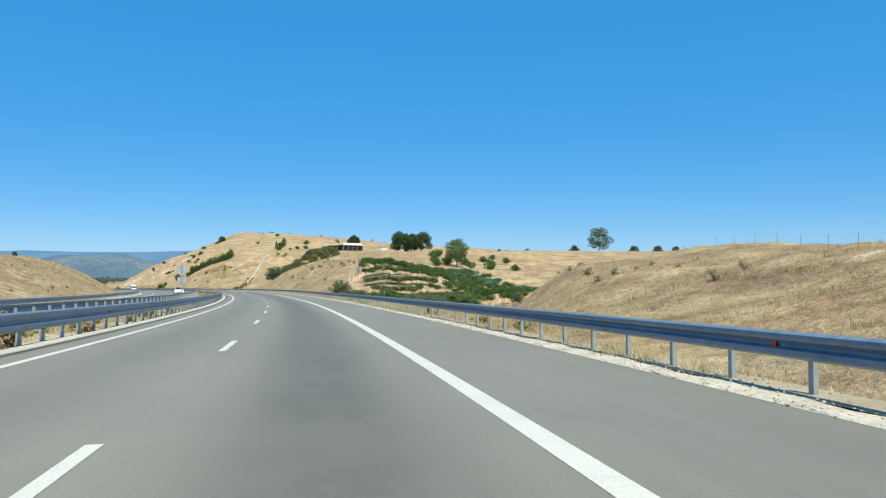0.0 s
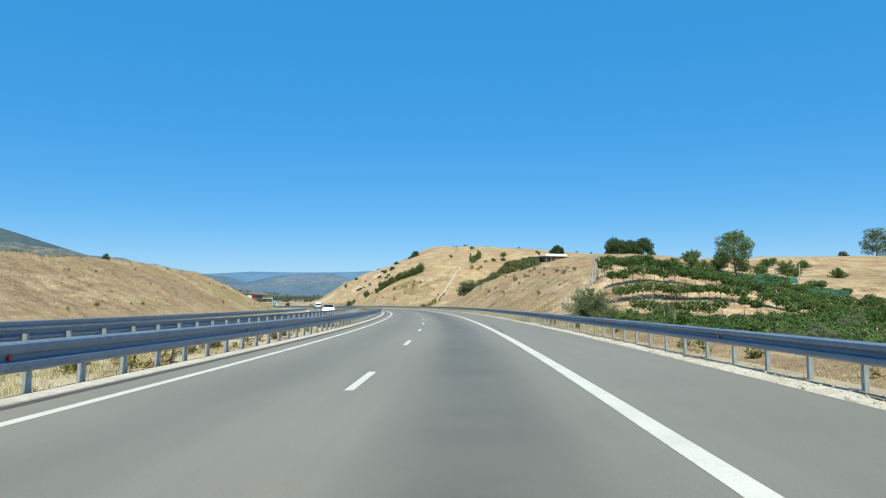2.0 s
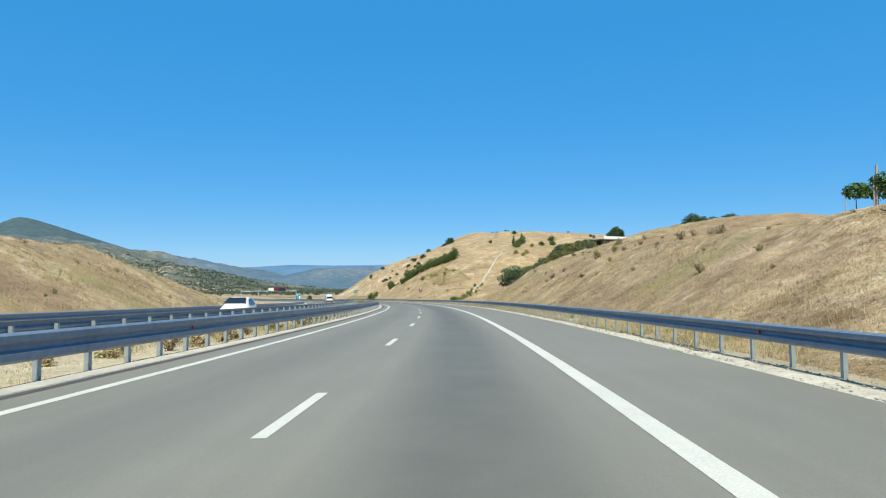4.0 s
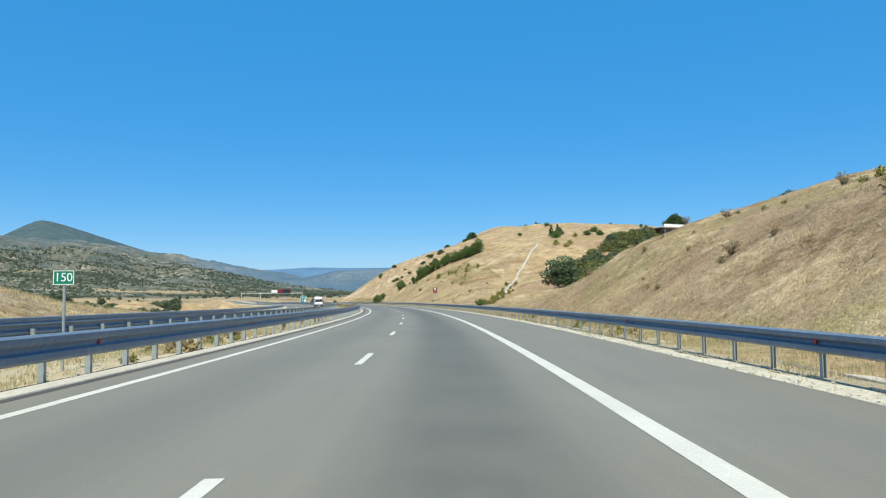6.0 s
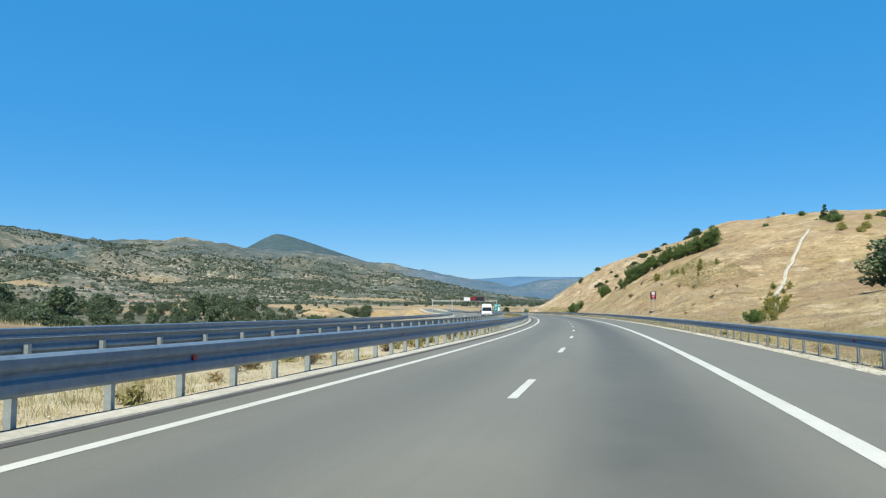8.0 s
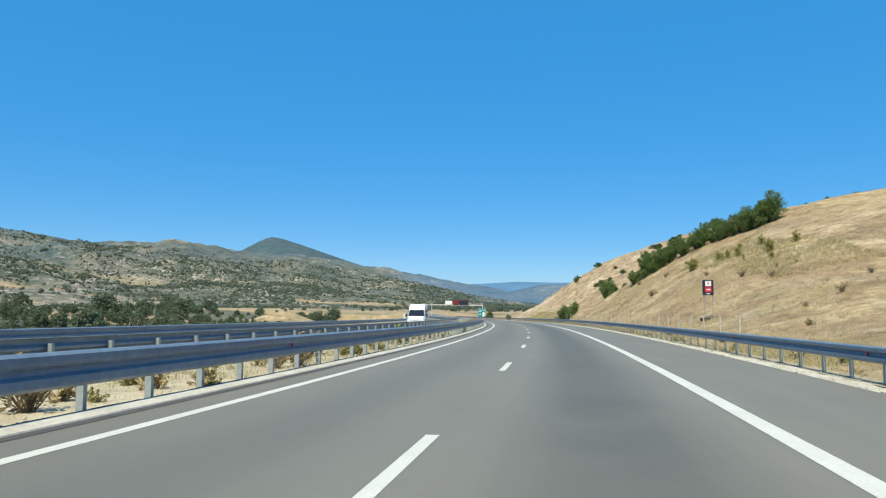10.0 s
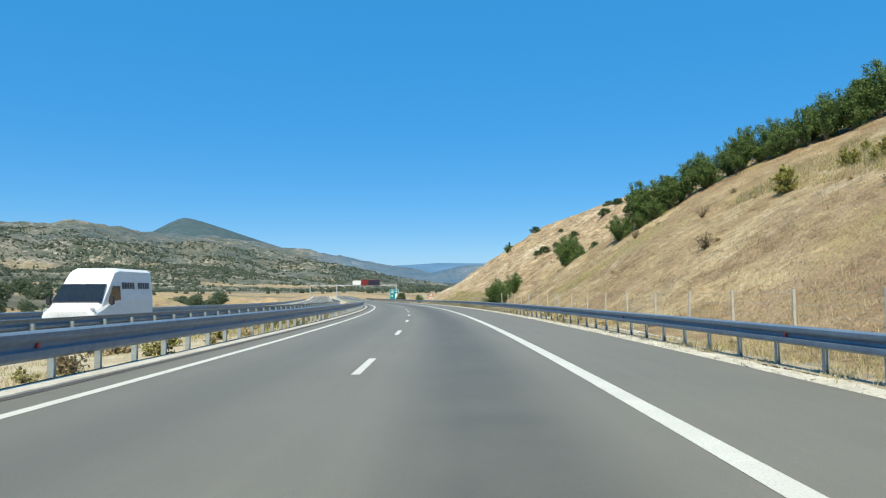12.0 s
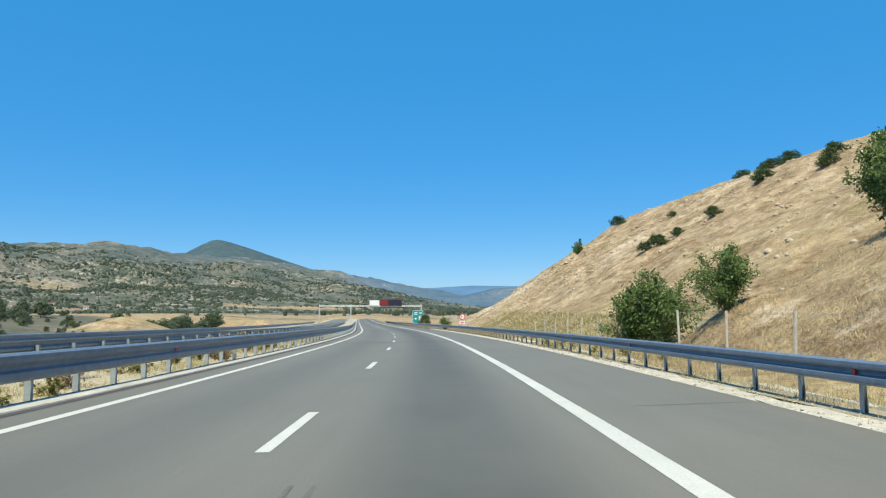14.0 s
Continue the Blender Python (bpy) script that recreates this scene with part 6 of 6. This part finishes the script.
# ---- buildings ----
def hill_house():
    s, u = 348.2, 103
    m = at(s, u, ground_at(s, u) - 0.1, 12)
    t = thing("hill_house", m, "low flat-roofed house with white parapet and dark veranda on the hill", "house")
    # the veranda's shade is put into the near-black wall colour
    bm = bmesh.new()
    box(bm, (15.5, 7, 3.2), (1.0, 4.2, 1.6), bevel=0.03)
    part("wall", bm, M_SHADE, t, "walls coloured dark for the shade under the roof")
    bm = bmesh.new()
    box(bm, (17, 10.5, 0.28), (1.0, 3.0, 3.34), bevel=0.04)
    part("roof", bm, M_ROOF, t, "pale flat roof slab")
    for x0, w in ((-0.6, 13.0),):
        bm = bmesh.new()
        box(bm, (w, 0.16, 1.1), (x0 + 2.6, 1.2, 4.05), bevel=0.02)
        part("parapet", bm, M_WHITE, t, "white parapet board")
    bm = bmesh.new()
    box(bm, (7.5, 4.5, 0.14), (-9.5, 1.8, 2.75), bevel=0.02)
    part("canopy", bm, M_SHADE, t, "dark lean-to canopy")
    for x in (-13, -9.8, -6.6, -3.4, -0.2, 3.0, 6.2, 9.0):
        bm = bmesh.new()
        box(bm, (0.18, 0.18, 3.2 if x > -6.7 else 2.7), (x, -1.6 if x > -6.7 else -0.2, 1.6 if x > -6.7 else 1.35), bevel=0.015)
        part("column", bm, M_WOOD, t)
    for x in (-4.5, -1.2, 2.1, 5.4):
        bm = bmesh.new()
        box(bm, (2.3, 0.08, 1.7), (x, 0.68, 1.55), bevel=0.01)
        w = part("window", bm, M_GLASS, t)
        bm = bmesh.new()
        for dx, dz, sx, sz in ((0, 0.9, 2.4, 0.1), (0, -0.9, 2.4, 0.1), (-1.2, 0, 0.1, 1.9), (1.2, 0, 0.1, 1.9), (0, 0, 0.07, 1.8)):
            box(bm, (sx, 0.1, sz), (x + dx, 0.64, 1.55 + dz))
        part("frame", bm, M_WOOD, w)
    bm = bmesh.new()
    box(bm, (24, 12, 0.5), (-1.5, 3, -0.22), bevel=0.05)
    part("terrace", bm, M_CONC, t)
    for s2, u2, sz in ((342, 119, (5, 3.2, 2.0)), (339, 127, (6.5, 3.5, 2.2))):
        q = thing("shed", at(s2, u2, ground_at(s2, u2) - 0.1, 20), "small pale shed beside the hill house", "shed")
        bm = bmesh.new()
        box(bm, sz, (0, 0, sz[2] / 2), bevel=0.03)
        part("wall", bm, M_WHITE, q)
        bm = bmesh.new()
        box(bm, (sz[0] + 0.5, sz[1] + 0.5, 0.12), (0, 0, sz[2] + 0.06), bevel=0.02)
        part("roof", bm, M_ROOF, q)


hill_house()


def village():
    """Small far houses at the mountain's foot."""
    rng = random.Random(3)
    base = thing("village_house", Matrix(), "far small whitewashed house with a tiled roof", "house", "village houses")
    bm = bmesh.new()
    box(bm, (9, 7, 5), (0, 0, 2.3), bevel=0.05)
    part("wall", bm, M_ROOF, base)
    bm = bmesh.new()
    v = [bm.verts.new(p) for p in ((-5, -4, 4.7), (5, -4, 4.7), (5, 4, 4.7), (-5, 4, 4.7), (-5, 0, 7.2), (5, 0, 7.2))]
    for f in ((0, 1, 5, 4), (2, 3, 4, 5), (0, 4, 3), (1, 2, 5), (3, 2, 1, 0)):
        bm.faces.new([v[i] for i in f])
    part("roof", bm, M_DKTILE, base)
    for x in (-2.6, 0, 2.6):
        bm = bmesh.new()
        box(bm, (1.1, 0.1, 1.3), (x, -3.52, 2.6))
        part("window", bm, M_GLASS, base)
    first = True
    for i in range(22):
        az, r = radians(rng.uniform(54, 68)), rng.uniform(780, 1000)
        x, y = EYE[0] - math.sin(az) * r, EYE[1] + math.cos(az) * r
        z = float(ranges(np.array([x]), np.array([y]))[0])
        m = Matrix.Translation((x, y, z - 0.5)) @ Matrix.Rotation(rng.uniform(0.4, 1.6), 4, "Z") @ Matrix.Scale(rng.uniform(0.45, 0.75), 4)
        if first:
            put_first = m
            first = False
        else:
            copy_thing(base, m)
    base.matrix_world = put_first


M_DKTILE = simple("clay_tiles", (0.24, 0.15, 0.10), (0.34, 0.22, 0.15), 0.5, 0.85)
village()


# ---- vehicles ----
def wheel(parent, x, y, r, w=0.22):
    bm = bmesh.new()
    bmesh.ops.create_cone(bm, cap_ends=True, segments=28, radius1=r, radius2=r, depth=w, matrix=Matrix.Translation((x, y, r)) @ Matrix.Rotation(radians(90), 4, "Y"))
    bmesh.ops.bevel(bm, geom=[e for e in bm.edges if len(e.link_faces) == 2 and any(len(f.verts) > 4 for f in e.link_faces)], offset=0.03, segments=2, affect="EDGES")
    t = part("wheel", bm, M_TYRE, parent, "black rubber tyre")
    bm = bmesh.new()
    bmesh.ops.create_cone(bm, cap_ends=True, segments=20, radius1=r * 0.62, radius2=r * 0.5, depth=w + 0.03, matrix=Matrix.Translation((x, y, r)) @ Matrix.Rotation(radians(90), 4, "Y"))
    part("rim", bm, M_GREYS, t)


def shell(bm, stations):
    """A vehicle body lofted along y: rows of (y, half width low, half width high, z low, z belt, z top)."""
    rows = []
    for y, wl, wh, z0, zb, z1 in stations:
        sec = [(-wl * 0.94, z0), (-wl, z0 + 0.15), (-wl, zb), (-wh, z1 - 0.12), (-wh + 0.14, z1), (wh - 0.14, z1), (wh, z1 - 0.12), (wl, zb), (wl, z0 + 0.15), (wl * 0.94, z0)]
        rows.append([bm.verts.new((x, y, z)) for x, z in sec])
    for a, b in zip(rows, rows[1:]):
        for j in range(len(a)):
            k = (j + 1) % len(a)
            bm.faces.new((a[j], b[j], b[k], a[k]))
    bm.faces.new(rows[0][::-1])
    bm.faces.new(rows[-1])
    bmesh.ops.recalc_face_normals(bm, faces=bm.faces)


def quad_plate(name, pts, mat, parent, t=0.012, label=""):
    bm = bmesh.new()
    a = [bm.verts.new(p) for p in pts]
    f = bm.faces.new(a)
    r = bmesh.ops.extrude_face_region(bm, geom=[f])
    nrm = (Vector(pts[1]) - Vector(pts[0])).cross(Vector(pts[2]) - Vector(pts[0])).normalized()
    bmesh.ops.translate(bm, vec=nrm * t, verts=[v for v in r["geom"] if isinstance(v, bmesh.types.BMVert)])
    bmesh.ops.recalc_face_normals(bm, faces=bm.faces)
    return part(name, bm, mat, parent, label)


def van():
    """A high-roofed panel van that comes towards the viewer: its nose points to -y."""
    t = thing("panel_van", at(331, -12.3, CROSS * -12.3, 2), "white high-roofed panel van with dark lettering bars", "van")
    bm = bmesh.new()
    shell(bm, [(-2.98, 0.84, 0.78, 0.35, 0.72, 0.98), (-2.90, 0.95, 0.88, 0.30, 0.80, 1.06), (-2.5, 1.0, 0.93, 0.28, 0.95, 1.17), (-2.3, 1.01, 0.93, 0.28, 1.0, 1.24),
               (-1.55, 1.02, 0.90, 0.28, 1.25, 1.98), (-1.40, 1.02, 0.89, 0.28, 1.3, 2.14), (-1.0, 1.02, 0.87, 0.28, 1.3, 2.52), (-0.6, 1.02, 0.88, 0.28, 1.3, 2.62), (2.9, 1.02, 0.90, 0.30, 1.3, 2.62), (3.0, 0.98, 0.86, 0.34, 1.3, 2.56)])
    part("body", bm, M_WHITE, t)
    bm = bmesh.new()
    box(bm, (1.92, 0.16, 0.36), (0, -2.96, 0.48), bevel=0.05)
    part("bumper", bm, M_BLACK, t, "dark grey plastic bumper")
    bm = bmesh.new()
    box(bm, (1.1, 0.05, 0.16), (0, -2.955, 0.80), bevel=0.02)
    part("grille", bm, M_BLACK, t)
    quad_plate("windscreen", [(-0.90, -2.27, 1.28), (0.90, -2.27, 1.28), (0.82, -1.58, 1.95), (-0.82, -1.58, 1.95)], M_GLASS, t, 0.05)
    for sx in (-1, 1):
        bm = bmesh.new()
        box(bm, (0.34, 0.14, 0.26), (sx * 0.76, -2.84, 0.96), bevel=0.05)
        part("headlight", bm, M_GREYS, t, "clear grey headlight")
        quad_plate("side_window", [(sx * 1.035, -1.95, 1.30), (sx * 1.035, -0.75, 1.35), (sx * 0.985, -0.75, 1.90), (sx * 0.985, -1.42, 1.90)][::sx], M_GLASS, t, 0.015)
        bm = bmesh.new()
        box(bm, (0.2, 0.12, 0.36), (sx * 1.17, -1.95, 1.35), bevel=0.04)
        part("mirror", bm, M_BLACK, t)
        bm = bmesh.new()
        box(bm, (0.03, 4.6, 0.10), (sx * 1.025, 0.3, 0.62), bevel=0.01)
        part("side_strip", bm, M_BLACK, t)
        for y, w in ((-0.35, 0.2), (-0.08, 0.2), (0.19, 0.2), (0.46, 0.2), (0.73, 0.2), (1.35, 0.2), (1.62, 0.2), (1.89, 0.2), (2.16, 0.2), (2.43, 0.2)):
            bm = bmesh.new()
            box(bm, (0.012, w, 0.26), (sx * 0.965, y, 1.92), rot=Matrix.Rotation(radians(sx * -5.5), 4, "Y"))
            part("lettering_bar", bm, M_NAVY, t)
        for y in (-2.05, 1.75):
            wheel(t, sx * 0.92, y, 0.35)
    bm = bmesh.new()
    box(bm, (0.5, 0.02, 0.11), (0, -3.05, 0.47))
    part("number_plate", bm, M_WHITE, t)


def car():
    t = thing("hatchback_car", at(139, -12.3, CROSS * -12.3, 2), "white compact car on the opposite carriageway", "car")
    bm = bmesh.new()
    shell(bm, [(-2.05, 0.72, 0.66, 0.28, 0.55, 0.72), (-1.9, 0.84, 0.78, 0.22, 0.62, 0.82), (-1.0, 0.88, 0.80, 0.2, 0.78, 0.98), (-0.85, 0.88, 0.76, 0.2, 0.85, 1.06),
               (-0.15, 0.88, 0.62, 0.2, 0.9, 1.46), (0.9, 0.88, 0.62, 0.2, 0.9, 1.47), (1.7, 0.86, 0.66, 0.22, 0.9, 1.18), (2.0, 0.8, 0.68, 0.28, 0.85, 1.0)])
    part("body", bm, M_WHITE, t, "", True)
    quad_plate("windscreen", [(-0.70, -0.86, 1.06), (0.70, -0.86, 1.06), (0.58, -0.20, 1.42), (-0.58, -0.20, 1.42)], M_GLASS, t, 0.04)
    bm = bmesh.new()
    box(bm, (1.3, 0.06, 0.22), (0, -2.03, 0.42), bevel=0.02)
    part("grille", bm, M_BLACK, t)
    for sx in (-1, 1):
        quad_plate("side_window", [(sx * 0.865, -0.55, 0.98), (sx * 0.865, 1.2, 0.98), (sx * 0.70, 0.9, 1.36), (sx * 0.70, -0.1, 1.36)][::sx], M_GLASS, t, 0.03)
        bm = bmesh.new()
        box(bm, (0.3, 0.14, 0.14), (sx * 0.62, -1.92, 0.66), bevel=0.04)
        part("headlight", bm, M_GREYS, t)
        for y in (-1.25, 1.25):
            wheel(t, sx * 0.80, y, 0.31, 0.2)


van()
car()
